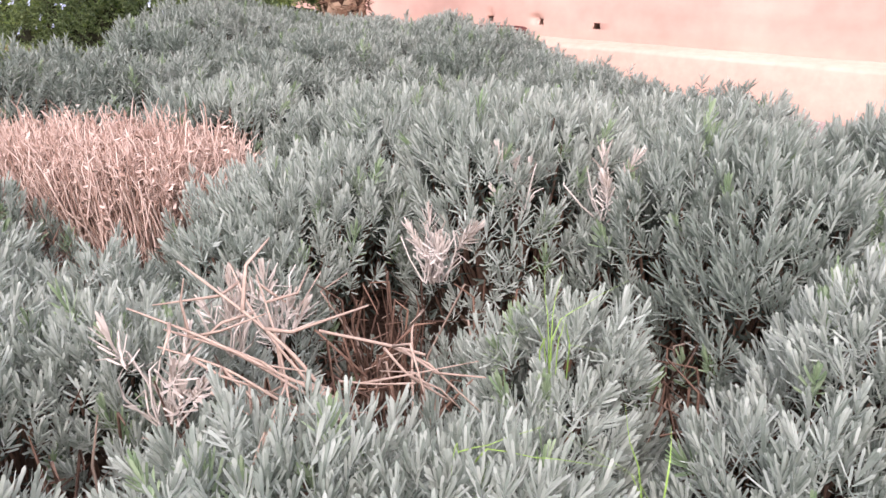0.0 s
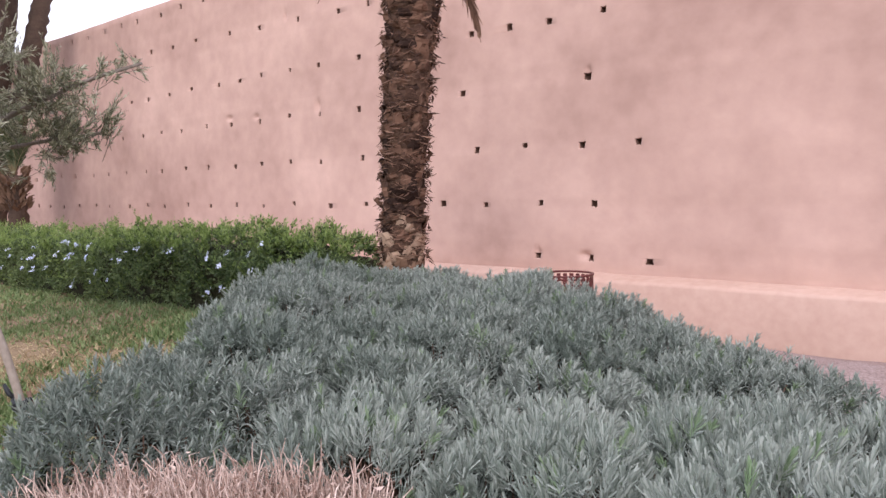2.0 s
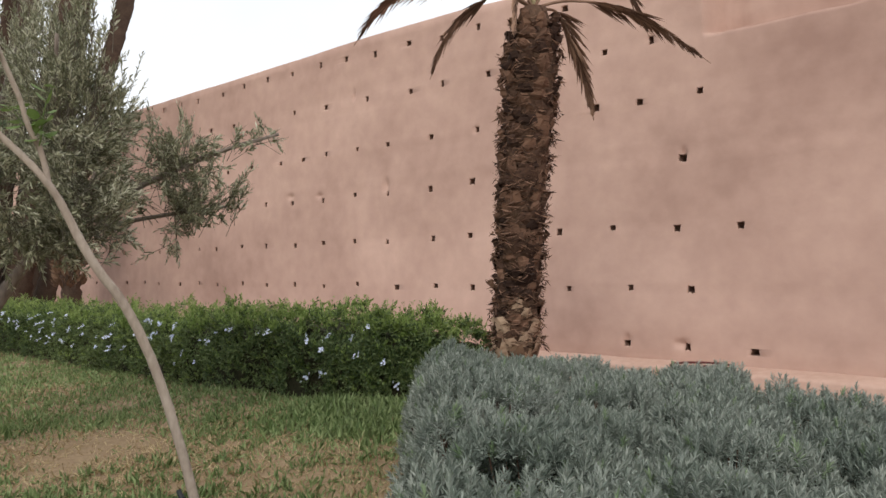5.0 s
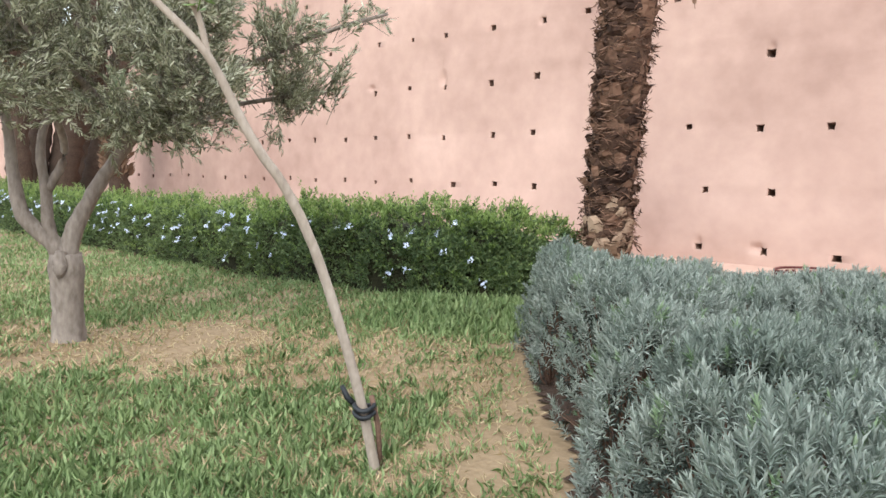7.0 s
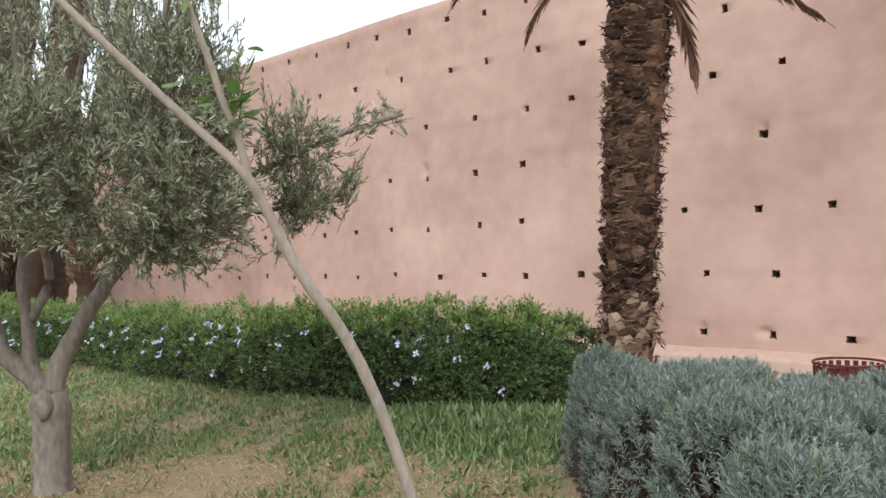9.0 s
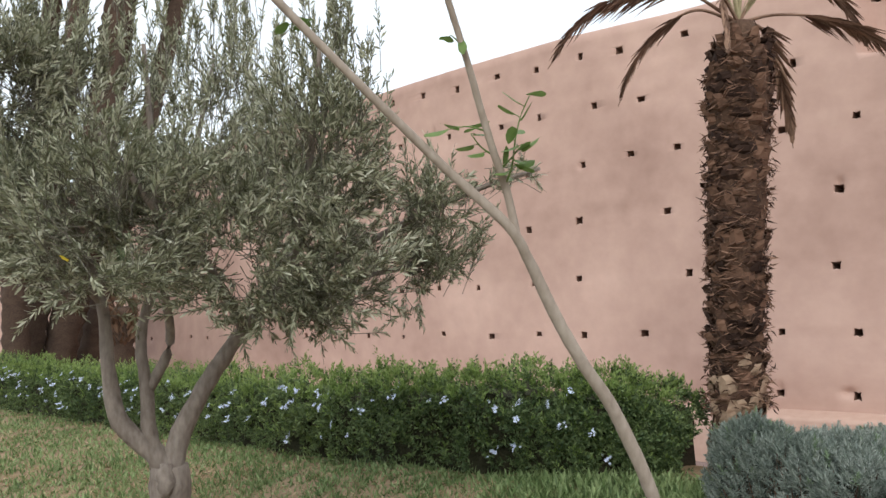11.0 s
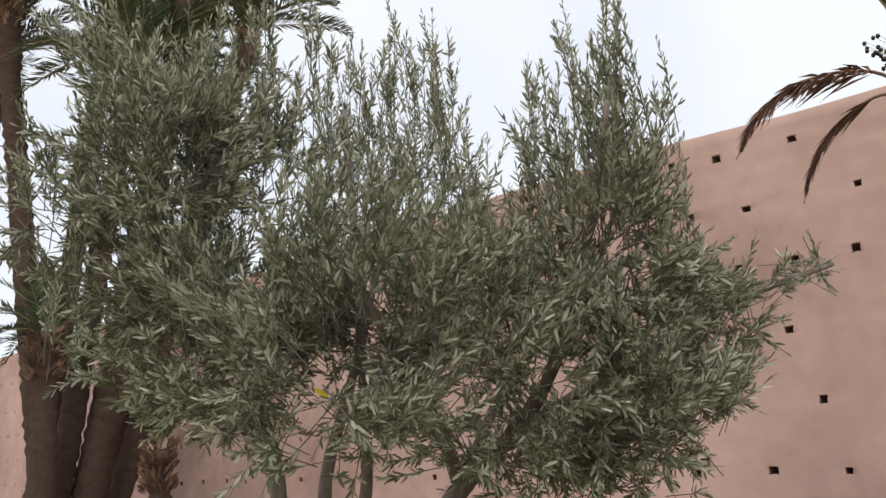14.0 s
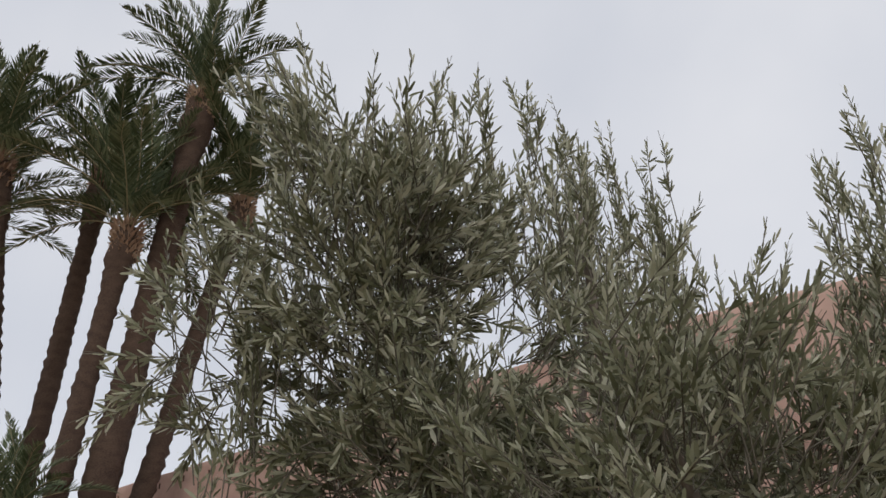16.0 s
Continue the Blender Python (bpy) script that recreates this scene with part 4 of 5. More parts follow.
    for c, r, n in lobes:
        n = int(n * 1.15)
        # side branches on the lobe's shell, each with its bunch of shoots
        m = max(4, n // 10)
        u0 = unit(g.normal(size=(m, 3)))
        mid = np.array(c) + u0 * np.array(r) * (g.uniform(0.3, 1, m) ** 0.45)[:, None]
        k = np.arange(n) % m
        u = unit(u0[k] + 0.25 * g.normal(size=(n, 3)))
        P.append(mid[k] + g.normal(0, 0.055, (n, 3)))
        A.append(unit(u * [0.75, 0.75, 0.3] + [0, 0, 0.55] * (1 - 0.9 * step(0.0, 0.9, -u[:, 2:3])) + 0.28 * g.normal(size=(n, 3))))
        Ls.append(np.where(u[:, 2] > 0.5, g.uniform(0.18, 0.36, n), g.uniform(0.12, 0.24, n)))
    # tall upright shoots along the top
    tops = np.array([(-9.0, 0.55, 3.4), (-8.85, 0.68, 3.5), (-8.7, 0.85, 3.5), (-8.6, 1.05, 3.8), (-8.47, 1.25, 3.72), (-8.8, 2.1, 4.12), (-8.66, 2.2, 3.95), (-8.36, 1.95, 3.75), (-8.62, 1.75, 3.75),
                     (-7.68, 1.78, 3.35), (-7.55, 1.88, 3.5), (-7.44, 2.0, 3.5), (-7.42, 1.95, 3.4), (-7.32, 2.06, 3.32), (-8.75, 2.6, 3.4), (-9.15, 0.5, 3.1), (-8.52, 1.5, 3.58)])
    for t in tops:
        n = 26
        w = g.uniform(0.05, 1.0, n) ** 0.8
        P.append(t - np.stack([g.normal(0, 0.02 + 0.07 * w), g.normal(0, 0.02 + 0.07 * w), 0.16 + 0.85 * w], -1))
        A.append(unit(g.normal(0, 0.13, (n, 3)) + [0, 0, 1]))
        Ls.append(g.uniform(0.16, 0.34, n))
    # the low bough that reaches out
    n = 52
    w = g.uniform(0, 1, n)[:, None]
    P.append(np.array([-7.65, 2.6, 2.1]) * (1 - w) + np.array([-7.18, 3.3, 2.38]) * w + g.normal(0, 0.05, (n, 3)))
    A.append(unit(np.array([0.5, 0.4, 0.35]) + 0.5 * g.normal(size=(n, 3))))
    Ls.append(g.uniform(0.1, 0.2, n))
    P, A, Ls = np.concatenate(P) - base, np.concatenate(A), np.concatenate(Ls)
    ok = P[:, 2] > 1.12
    P, A, Ls = P[ok], A[ok], Ls[ok]
    n = len(P)
    per = 32
    u = np.tile(np.linspace(0.05, 1, per), n)
    kk = np.repeat(np.arange(n), per)
    keep = u * 0.5 < Ls[kk] + 0.05 + g.uniform(0, 0.2, len(u))
    u, kk = u[keep], kk[keep]
    a = side_of(A)
    b = np.cross(A, a)
    bow = a * (Ls * 0.12)[:, None]
    turn = np.tile(np.arange(per) * 1.57, n)[keep] + g.normal(0, 0.5, len(kk))
    out = a[kk] * np.cos(turn)[:, None] + b[kk] * np.sin(turn)[:, None]
    tilt = np.radians(42 - 24 * u) + g.normal(0, 0.2, len(kk))
    d = unit(A[kk] * np.cos(tilt)[:, None] + out * np.sin(tilt)[:, None])
    p = P[kk] + A[kk] * (Ls[kk] * u)[:, None] + bow[kk] * (u ** 2)[:, None]
    ln = g.uniform(0.034, 0.062, len(kk)) * (1.1 - 0.35 * u)
    v, f = leaves(p, d, ln, ln * 0.21, 0.1, 0.6)
    link("crown", np_mesh("crown", v, f), M_OLIVE, tree, "narrow grey-green leaves on upright shoots")
    tw = []
    for k in range(n):
        e = P[k] + A[k] * Ls[k] + bow[k]
        tw.append((*tube([P[k] - A[k] * 0.12, P[k] + A[k] * Ls[k] * 0.5 + bow[k] * 0.25, e], [0.0026, 0.002, 0.001], 3, cap=False), 0))
    v, f, _ = join(tw)
    link("branchwork", np_mesh("branchwork", v, f), M_OTWIG, tree, "thin leafy twigs")
    v, f = leaves(np.array([(-7.66, 0.61, 1.815)]) - base, np.array([(0.6, 0.5, -0.6)]), 0.05, 0.02)
    link("yellow_leaf", np_mesh("yellow_leaf", v, f), M_YELLOW, tree, "single bright yellow leaf")


make_olive()


# ---------------------------------------------------------------- leaning sapling
def make_sapling():
    base = np.array([-5.20, 1.70, 0.0])
    t = thing("leaning_sapling", base, "thin leaning pale-barked sapling with a fork and few round leaves", "tree")
    stem = smooth_line([(-5.20, 1.70, -0.03), (-5.25, 1.66, 0.28), (-5.33, 1.60, 0.63), (-5.39, 1.51, 0.96), (-5.44, 1.41, 1.2), (-5.485, 1.31, 1.36), (-5.52, 1.24, 1.5), (-5.55, 1.175, 1.65), (-5.567, 1.115, 1.747), (-5.635, 1.05, 1.845), (-5.70, 0.975, 1.94), (-5.78, 0.845, 2.09), (-5.845, 0.745, 2.21), (-5.98, 0.52, 2.48), (-6.13, 0.28, 2.8), (-6.28, 0.04, 3.12)], 6)
    v, f = tube(stem - base, np.interp(np.linspace(0, 1, len(stem)), [0, 0.4, 0.48, 1], [0.0225, 0.0195, 0.0165, 0.011]), 10, wobble=0.03)
    link("stem", np_mesh("stem", v, f), M_SAP, t, smooth=True)
    for pts, r in (([(-5.56, 1.135, 1.71), (-5.568, 1.10, 1.865), (-5.567, 1.05, 1.965), (-5.58, 1.015, 2.09), (-5.572, 0.95, 2.23), (-5.575, 0.84, 2.5), (-5.57, 0.65, 3.0), (-5.55, 0.5, 3.4)], 0.0135),):
        line = smooth_line(pts, 5)
        v, f = tube(line - base, np.linspace(r, r * 0.6, len(line)), 8, wobble=0.03)
        link("branch", np_mesh("branch", v, f), M_SAP, t, smooth=True)
    g = np.random.default_rng(16)
    # side twigs with their leaves
    sprigs = [([(-5.568, 1.09, 1.87), (-5.535, 1.09, 1.93), (-5.52, 1.09, 2.0), (-5.505, 1.10, 2.07), (-5.48, 1.115, 2.13)], 10), ([(-5.567, 1.07, 1.92), (-5.53, 1.08, 1.95), (-5.50, 1.10, 1.99)], 5),
              ([(-5.57, 1.03, 2.03), (-5.62, 1.0, 2.05), (-5.66, 0.985, 2.05)], 4), ([(-5.567, 1.05, 1.96), (-5.60, 1.03, 1.99), (-5.62, 1.01, 2.03)], 3), ([(-5.93, 0.6, 2.385), (-5.96, 0.63, 2.385), (-6.0, 0.655, 2.36)], 4), ([(-5.573, 0.93, 2.27), (-5.6, 0.92, 2.3)], 2)]
    for pts, n in sprigs:
        line = smooth_line(pts, 4)
        v, f = tube(line - base, np.linspace(0.0035, 0.0015, len(line)), 5)
        link("side_twig", np_mesh("side_twig", v, f), M_FIG, t, "thin green twig")
        for k in range(n):
            root = line[int((k + 1) / n * (len(line) - 1))]
            d = unit(g.normal(size=3) * [1, 1, 0.35])
            w = g.uniform(0.04, 0.062)
            c = root + d * (w * 0.9)
            s = unit(np.cross(d, [0, 0, 1]) + 0.3 * g.normal(size=3))
            th = np.linspace(0, 2 * np.pi, 12, endpoint=False)
            rad = 0.5 * w * (1 + 0.12 * np.cos(2 * th) - 0.06 * np.cos(5 * th))
            nn = np.cross(d, s)
            ring = c + d * (np.cos(th) * rad)[:, None] * 1.1 + s * (np.sin(th) * rad)[:, None] + nn * (0.25 * rad * np.abs(np.sin(th)))[:, None]
            v = np.concatenate([ring, c[None]]) - base
            q = np.arange(12)
            link("leaf", np_mesh("leaf", v, [np.stack([q, (q + 1) % 12, np.full(12, 12)], -1)]), M_FIG, t, "round green leaf")
            v, f = tube([c - d * w * 0.5 - base, root - base], [0.001, 0.0015], 4)
            link("leaf_stalk", np_mesh("leaf_stalk", v, f), M_FIG, t)
    # black strap round the foot, with a short stake
    st = thing("support_stake", (-5.215, 1.735, 0.0), "short dark stake strapped to the sapling's foot", "stake")
    v, f = tube([(0, 0, -0.05), (0.0, -0.02, 0.2), (-0.02, -0.04, 0.33)], [0.012, 0.012, 0.011], 7, wobble=0.05)
    link("post", np_mesh("post", v, f), M_WOODY, st)
    for z in (0.255, 0.285):
        th = np.linspace(0, 2 * np.pi, 18)
        ring = np.stack([-0.03 + 0.042 * np.cos(th), -0.07 + 0.042 * np.sin(th), z + 0.008 * np.sin(th * 2)], -1)
        v, f = tube(ring, 0.011, 6, cap=False)
        link("strap", np_mesh("strap", v, f), M_STRAP, st, "black rubber strap", smooth=True)
    v, f = tube([(-0.07, -0.09, 0.29), (-0.095, -0.11, 0.32), (-0.115, -0.125, 0.37)], [0.012, 0.014, 0.01], 6)
    link("strap_end", np_mesh("strap_end", v, f), M_STRAP, st, "loose end of the strap")


make_sapling()


# ---------------------------------------------------------------- palms
def frond_mesh(points, leaflet, count, seed, droop=0.25, spread=55, width=0.03, start=0.12):
    """A pinnate leaf along points: midrib and two rows of narrow folded leaflets. Slots: 0 midrib, 1 leaflets."""
    g = np.random.default_rng(seed)
    line = smooth_line(points, 8)
    m = len(line)
    rv, rf = tube(line, np.linspace(0.018, 0.004, m), 5)
    u = np.linspace(start, 1.0, count)
    idx = u * (m - 1)
    k = np.minimum(idx.astype(int), m - 2)
    w = (idx - k)[:, None]
    p = line[k] * (1 - w) + line[k + 1] * w
    tan = unit(line[k + 1] - line[k])
    sd = unit(np.cross(tan, [0, 0, 1.0]) + 1e-6)
    nn = np.cross(sd, tan)
    out = [(rv, rf, 0)]
    size = leaflet * np.sin(np.clip(u * 0.82 + 0.22, 0, 1) * np.pi) ** 0.6
    for sg in (-1, 1):
        ang = np.radians(spread - 26 * u) + g.normal(0, 0.09, count)
        d = unit(tan * np.cos(ang)[:, None] + sd * (sg * np.sin(ang))[:, None] + nn * (0.3 + g.normal(0, 0.14, count))[:, None] - np.array([0, 0, droop]))
        v, f = diamonds(p + g.normal(0, 0.006, (count, 3)), d, size * g.uniform(0.85, 1.1, count), width, -0.04, side=unit(np.cross(d, nn)))
        out.append((v, f, 1))
    return np_mesh("frond", *join(out))


def make_date_palm():
    g = np.random.default_rng(17)
    base = np.array([-7.32, 6.38, float(ground_z(-7.32, 6.38)) - 0.02])
    palm = thing("date_palm", base, "young date palm, shaggy brown trunk, sparse green and drooping dry fronds", "palm")
    axis = smooth_line([(-7.34, 6.38, -0.1), (-7.29, 6.39, 1.0), (-7.24, 6.44, 2.2), (-7.18, 6.50, 3.3), (-7.13, 6.53, 4.1)], 7)
    zc = axis[:, 2]
    rad = np.interp(zc, [-0.1, 0.5, 0.8, 1.5, 3.0, 3.6, 3.9, 4.05], [0.235, 0.225, 0.215, 0.215, 0.25, 0.265, 0.215, 0.12])
    v, f = tube(axis - base, rad, 18, wobble=0.03)
    link("trunk_core", np_mesh("trunk_core", v, f), M_PALMTR, palm, smooth=True)
    # leaf bases: shared wedge shapes, set in spirals
    shapes = []
    for k in range(8):
        bm = bmesh.new()
        w, h, o = g.uniform(0.075, 0.11), g.uniform(0.1, 0.16), g.uniform(0.025, 0.055)
        prof = [(0.0, -0.02, 1.0), (0.35, o * 0.45, 0.85), (0.75, o * 0.85, 0.6), (1.0, o, 0.42 + 0.2 * g.uniform())]
        rows = []
        for zz, oo, ww in prof:
            jit = lambda: g.normal(0, 0.006)
            rows.append([bm.verts.new((oo - 0.03 + jit(), -w * ww + jit(), zz * h)), bm.verts.new((oo + 0.012 + jit(), jit(), zz * h + jit())), bm.verts.new((oo - 0.03 + jit(), w * ww + jit(), zz * h))])
        back = [bm.verts.new((-0.05, -w * 0.6, h * 0.7)), bm.verts.new((-0.05, w * 0.6, h * 0.7))]
        for a, b in zip(rows[:-1], rows[1:]):
            for c in (0, 1):
                bm.faces.new((a[c], a[c + 1], b[c + 1], b[c]))
        bm.faces.new((rows[-1][0], rows[-1][1], rows[-1][2], back[1], back[0]))
        bmesh.ops.recalc_face_normals(bm, faces=bm.faces)
        me = bm_mesh("leaf_base", bm)
        shapes.append((me, me.copy()))
        shapes[-1][0].materials.append(M_BOOT)
        shapes[-1][1].materials.append(M_BOOTL)
    for k in range(300):
        z = -0.05 + 3.95 * (k / 300)
        a = k * 2.39996 + g.normal(0, 0.12)
        c = np.array([np.interp(z, zc, axis[:, j]) for j in range(3)])
        r = float(np.interp(z, zc, rad))
        me = shapes[int(g.integers(0, 8))][1 if z < 0.72 + g.normal(0, 0.12) else 0]
        ob = new("leaf_base", me)
        ob.parent = palm
        ob.matrix_local = Matrix.Translation(Vector(c - base) + Vector((math.cos(a) * r, math.sin(a) * r, 0))) @ pose(0, 0, 0, g.normal(0, 7), g.normal(4, 9), math.degrees(a) + g.normal(0, 8)) @ Matrix.Diagonal((0.6 if z < 0.8 else 1.0, g.uniform(0.9, 1.3), g.uniform(0.9, 1.35), 1))
    # loose fibre
    n = 3600
    z, a = g.uniform(0.55, 3.97, n), g.uniform(0, 6.283, n)
    c = np.stack([np.interp(z, zc, axis[:, j]) for j in range(3)], -1)
    r = np.interp(z, zc, rad) + g.uniform(0.0, 0.055, n) + 0.024 * np.sin(z * 21 + np.sin(a * 2) * 1.5)
    o = np.stack([np.cos(a), np.sin(a), np.zeros(n)], -1)
    tang = np.stack([-np.sin(a), np.cos(a), np.zeros(n)], -1)
    d = unit(o * g.uniform(-0.15, 0.5, n)[:, None] + tang * (np.sign(g.normal(size=n)) * g.uniform(0.5, 1.2, n))[:, None] + np.array([0, 0, 1]) * g.normal(-0.15, 0.35, n)[:, None])
    v, f = diamonds(c + o * r[:, None] - base, d, g.uniform(0.05, 0.16, n), g.uniform(0.005, 0.016, n), -0.1)
    link("trunk_fibre", np_mesh("trunk_fibre", v, f), M_FIBRE, palm, "loose brown fibre")
    # fronds
    h = np.array([-7.14, 6.52, 4.1])

    def fr(pts, leaflet, count, seed, dry, **kw):
        me = frond_mesh([tuple(np.array(q) - base) for q in pts], leaflet, count, seed, **kw)
        link("dry_frond" if dry else "frond", me, [M_FRONDD if dry else M_RACHIS, M_FRONDD if dry else M_FROND], palm, "drooping dry brown frond" if dry else "upright green frond")
    fr([h, (-7.2, 6.46, 4.76), (-7.3, 6.36, 5.23), (-7.4, 6.26, 5.72), (-7.68, 6.0, 6.02)], 0.4, 74, 1, False, droop=-0.1, spread=38)
    fr([h, (-7.21, 6.5, 4.62), (-7.38, 6.4, 5.13), (-7.58, 6.3, 5.6)], 0.38, 62, 2, False, droop=-0.1, spread=38)
    fr([h, (-7.09, 6.57, 4.62), (-7.0, 6.66, 5.23), (-6.87, 6.79, 5.71), (-6.76, 6.91, 6.1)], 0.42, 74, 3, False, droop=-0.15, spread=36)
    fr([h, (-7.13, 6.45, 4.69), (-7.1, 6.4, 5.03), (-7.04, 6.35, 5.35)], 0.34, 54, 4, False, droop=-0.15, spread=34)
    fr([h, (-7.16, 6.65, 4.6), (-7.2, 6.75, 4.95), (-7.24, 6.85, 5.3)], 0.34, 54, 5, False, droop=-0.1, spread=36)
    fr([h, (-7.45, 6.05, 4.38), (-7.82, 5.52, 4.28), (-8.05, 5.2, 4.02), (-8.22, 4.98, 3.62)], 0.44, 84, 6, True, droop=0.65, spread=36, start=0.25)
    fr([h, (-7.45, 6.33, 4.27), (-7.75, 6.15, 4.11), (-7.98, 6.03, 3.8), (-8.12, 5.95, 3.42)], 0.36, 76, 7, True, droop=0.65, spread=30, start=0.3)
    fr([h, (-7.04, 6.82, 4.08), (-7.03, 7.1, 3.74), (-7.06, 7.35, 3.4), (-7.1, 7.55, 3.04)], 0.36, 76, 8, True, droop=0.5, spread=30, start=0.2)
    fr([h, (-6.88, 6.78, 4.17), (-6.5, 7.14, 4.1), (-6.17, 7.47, 3.86), (-5.82, 7.82, 3.5)], 0.42, 84, 9, True, droop=0.65, spread=32, start=0.35)
    fr([h, (-7.0, 6.66, 4.38), (-6.72, 6.95, 4.5), (-6.5, 7.17, 4.36), (-6.37, 7.3, 4.08), (-6.29, 7.38, 3.8)], 0.36, 68, 10, True, droop=0.65, spread=30, start=0.3)
    fr([h, (-7.17, 6.3, 4.3), (-7.14, 6.22, 4.15), (-7.1, 6.15, 3.9), (-7.08, 6.12, 3.7)], 0.2, 34, 11, True, droop=0.5, spread=18, start=0.2)
    # fruit stalks with a few dates
    for k, (e, m) in enumerate((((-7.42, 6.25, 4.62), 26), ((-6.74, 6.92, 4.66), 30))):
        fs = []
        for _ in range(m):
            q = np.array(e) + g.normal(0, 0.07, 3) - base
            v, f = tube([h - base, (h - base + q) / 2 + [0, 0, 0.16], q], [0.004, 0.003, 0.002], 3, cap=False)
            fs.append((v, f, 0))
            bm = bmesh.new()
            bmesh.ops.create_icosphere(bm, subdivisions=1, radius=0.018)
            v = np.array([tuple(x.co) for x in bm.verts]) * [1, 1, 1.3] + q - [0, 0, 0.02]
            f = np.array([[x.index for x in fc.verts] for fc in bm.faces])
            bm.free()
            fs.append((v, [f], 1))
        link("fruit_cluster", np_mesh("fruit_cluster", *join(fs)), [M_RACHIS, M_DATE], palm, "stalks with dark dates")


make_date_palm()

TALL_FRONDS = []
for k_, (rise, fall) in enumerate(((0.9, 0.4), (0.6, 0.25), (0.4, 0.05), (0.8, 0.55), (0.1, -0.35))):
    me_ = frond_mesh([(0, 0, 0), (0.7, 0.03, 0.35 + rise * 0.35), (1.5, 0.0, 0.4 + rise * 0.6), (2.2, -0.05, 0.32 + rise * 0.65 + fall * 0.3), (2.8, 0.0, 0.12 + rise * 0.6 + fall * 0.7)], 0.5, 52, 200 + k_, droop=0.0, spread=52, width=0.05)
    me_.materials.append(M_RACHIS)
    me_.materials.append(M_FROND)
    TALL_FRONDS.append(me_)


def make_tall_palm(foot, head, radius, fronds, seed, bow=0.0, scale=1.25, low=-22):
    g = np.random.default_rng(seed)
    base = np.array([foot[0], foot[1], float(ground_z(foot[0], foot[1])) - 0.05])
    hd = np.array(head)
    t = thing("tall_palm", base, "tall date palm with a bare brown leaning trunk", "palm", "tall palms behind the hedge")
    mid = (base + hd) / 2 + np.array([bow, bow * 0.4, 0])
    line = smooth_line([base, mid * 0.5 + base * 0.5 + [bow * .25, 0, 0], mid, (mid + hd) / 2 + [bow * .3, 0, 0], hd], max(6, int((hd[2] - base[2]) * 1.6)))
    saw = np.where(np.arange(len(line)) % 2 == 0, 1.06, 0.95)
    r = radius * saw * np.interp(np.linspace(0, 1, len(line)), [0, 0.05, 0.85, 0.93, 1], [1.35, 1.1, 0.92, 1.35, 1.0])
    v, f = tube(line - base, r, 12, wobble=0.05)
    link("trunk", np_mesh("trunk", v, f), M_TALLTR, t)
    # stubs of cut leaves under the head
    n = 260
    a, z = g.uniform(0, 6.283, n), g.uniform(-0.9, 0.1, n)
    o = np.stack([np.cos(a), np.sin(a), np.zeros(n)], -1)
    d = unit(o * 0.8 + [0, 0, 0.8] + 0.2 * g.normal(size=(n, 3)))
    v, f = diamonds(hd - base + o * radius * 1.0 + np.stack([0 * z, 0 * z, z], -1), d, 0.26, 0.09, 0.1)
    link("stub_collar", np_mesh("stub_collar", v, f), M_BOOTL, t, "stubs of cut leaves")
    for k in range(fronds):
        el = low + (85 - low) * ((k + 0.5) / fronds) ** 1.1 + g.normal(0, 6)
        ob = new("frond", TALL_FRONDS[int(g.integers(0, 4)) if el > -5 else 4])
        ob.parent = t
        ob.matrix_local = Matrix.Translation(Vector(hd - base)) @ pose(0, 0, 0, g.normal(0, 10), -el * 0.75, (k * 137.5 + g.normal(0, 14)) % 360) @ Matrix.Scale(scale * g.uniform(0.85, 1.1), 4)


make_tall_palm((-25.5, 7.7), (-25.3, 11.4, 14.1), 0.26, 30, 301, 0.0)
make_tall_palm((-25.0, 6.95), (-25.0, 9.6, 16.9), 0.35, 30, 302, 0.1)
make_tall_palm((-29.0, 7.3), (-28.95, 8.75, 15.8), 0.28, 30, 303, 0.0)
make_tall_palm((-26.8, 8.1), (-26.6, 9.9, 12.9), 0.27, 30, 304, 0.0)
make_tall_palm((-25.2, 6.4), (-25.0, 7.8, 11.8), 0.26, 30, 305, 0.0)
make_tall_palm((-28.0, 7.4), (-28.0, 5.4, 14.2), 0.29, 30, 306, 0.0)
make_tall_palm((-30.5, 5.2), (-31.5, 6.4, 14.0), 0.28, 30, 307, 0.1)
make_tall_palm((-24.4, 5.95), (-24.3, 5.75, 4.4), 0.28, 24, 308, 0.0, 0.75, -50)
make_tall_palm((-22.7, 7.75), (-22.6, 7.6, 1.9), 0.24, 18, 309, 0.0, 0.6, 25)


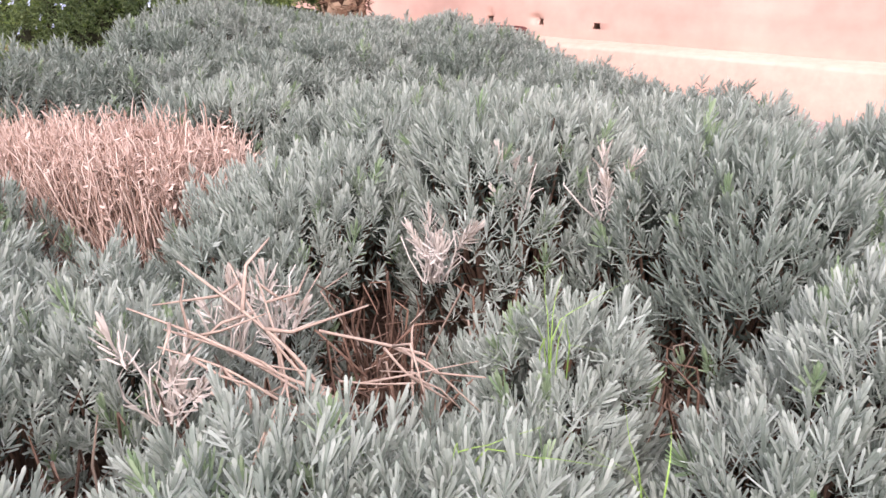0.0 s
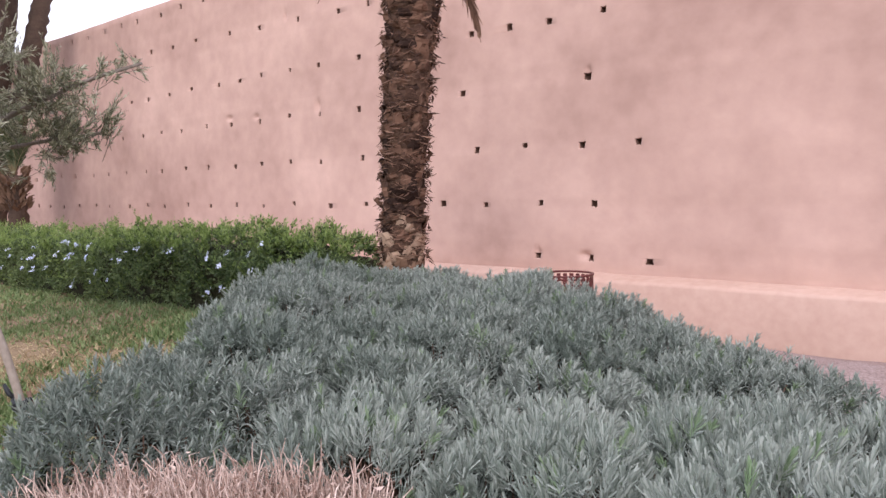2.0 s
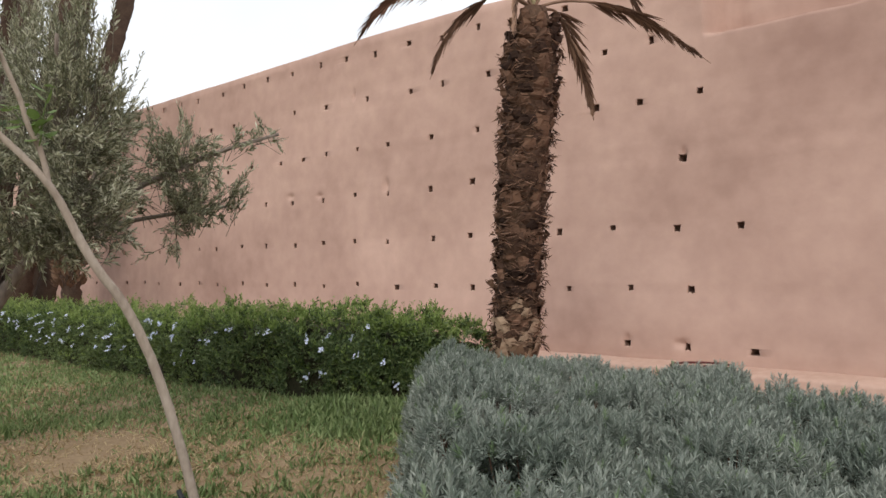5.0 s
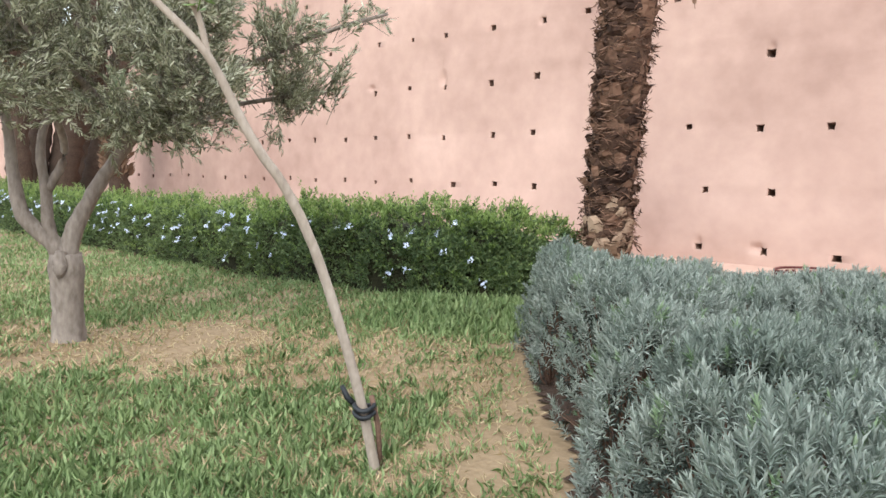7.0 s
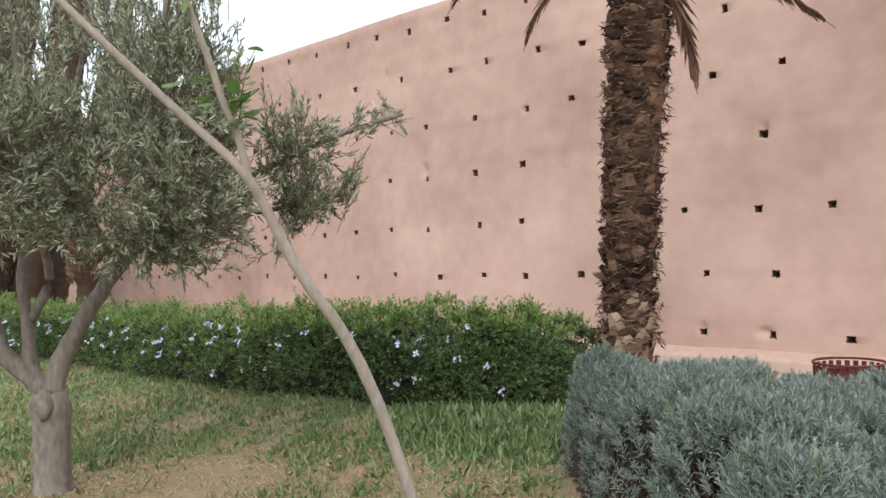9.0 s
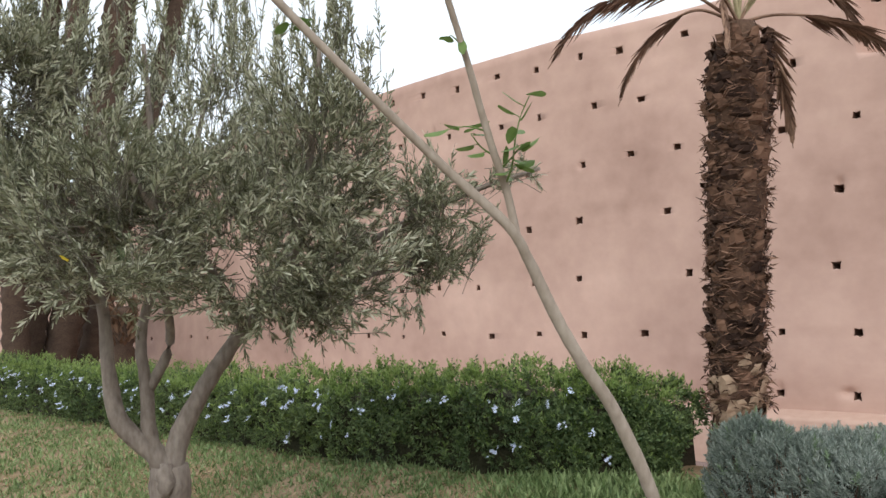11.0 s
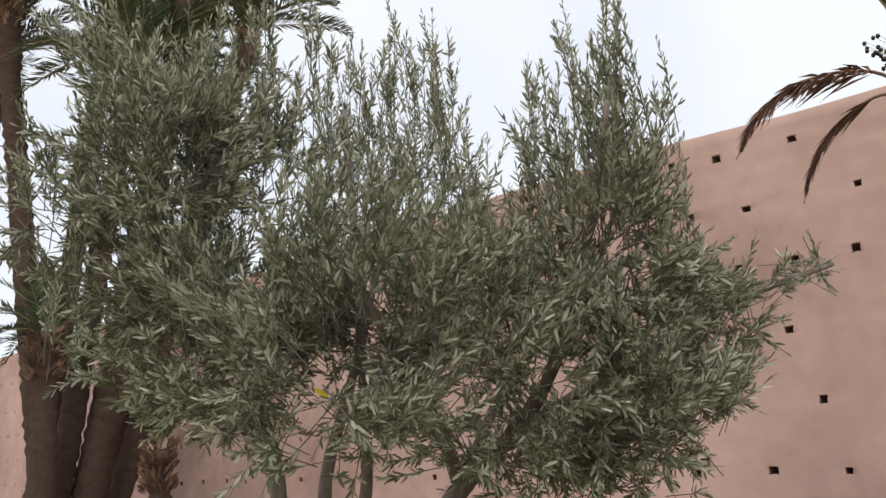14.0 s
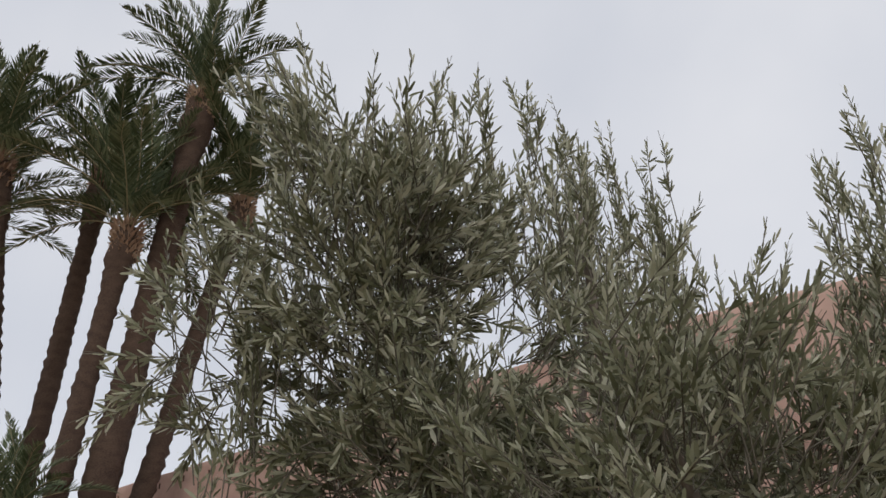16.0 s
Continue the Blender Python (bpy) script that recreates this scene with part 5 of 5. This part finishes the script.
# ---------------------------------------------------------------- litter bin
def make_bin():
    cx, cy = -5.53, 6.95
    z0 = float(ground_z(cx, cy))
    b = thing("litter_bin", (cx, cy, z0), "round red-brown slatted steel litter bin beyond the lavender", "bin")
    hgt, r = 0.44 - z0, 0.28
    slat = bmesh.new()
    bmesh.ops.create_cube(slat, size=1)
    bmesh.ops.scale(slat, vec=(0.008, 0.042, hgt - 0.06), verts=slat.verts)
    bmesh.ops.bevel(slat, geom=slat.edges[:], offset=0.003, segments=1, affect="EDGES")
    sm = bm_mesh("slat", slat)
    sm.materials.append(M_RED)
    for k in range(26):
        a = k * 2 * math.pi / 26
        ob = new("slat", sm)
        ob.parent = b
        ob.matrix_local = pose(r * math.cos(a), r * math.sin(a), hgt / 2 + 0.01, 0, 0, math.degrees(a))
    for z, rr in ((hgt, r + 0.004), (hgt - 0.09, r - 0.012), (hgt * 0.5, r - 0.012), (0.05, r - 0.012)):
        th = np.linspace(0, 2 * np.pi, 40)
        v, f = tube(np.stack([rr * np.cos(th), rr * np.sin(th), th * 0 + z], -1), 0.012, 6, cap=False)
        link("hoop", np_mesh("hoop", v, f), M_RED, b, smooth=True)


make_bin()

# scrap of paper caught in the bed
bm_ = bmesh.new()
bmesh.ops.create_icosphere(bm_, subdivisions=2, radius=0.02)
for q_ in bm_.verts:
    q_.co += Vector((rng.normal(0, 0.003), rng.normal(0, 0.003), rng.normal(0, 0.003)))
    q_.co.y *= 0.6
scrap = link("paper_scrap", bm_mesh("paper_scrap", bm_), M_WHITE)
scrap.location = (-2.1, 1.62, 0.37)
tagged(scrap, "small crumpled white paper scrap in the lavender", "paper")


def make_grass_tuft(at, n, seed, tall):
    g = np.random.default_rng(seed)
    t = thing("grass_tuft", at, "bright green grass blades growing through the lavender", "grass", "grass tufts in the lavender")
    for _ in range(n):
        d = unit(np.append(g.normal(0, 0.35, 2), 1.0))
        out = np.append(g.normal(0, 0.05, 2), 0)
        line = smooth_line([(0, 0, -0.25), tuple(d * tall * 0.4), tuple(d * tall * 0.8 + out), tuple(d * tall + out * 2.2)], 3)
        m = len(line)
        sd = unit(np.cross(d, [0.3, 1, 0])) * 0.0025
        wid = np.linspace(1, 0.1, m)[:, None]
        v = np.concatenate([line - sd * wid, line + sd * wid])
        k = np.arange(m - 1)
        link("blade", np_mesh("blade", v, [np.stack([k, k + 1, m + k + 1, m + k], -1)]), M_BLADE, t)


for k_, (at_, n_, tall_) in enumerate((((-0.80, 1.14, 0.43), 7, 0.14), ((-0.69, 0.77, 0.43), 3, 0.12), ((-0.47, 0.88, 0.43), 4, 0.1), ((-3.7, 2.1, 0.5), 9, 0.16), ((-3.3, 2.5, 0.5), 7, 0.14))):
    make_grass_tuft(at_, n_, 400 + k_, tall_)
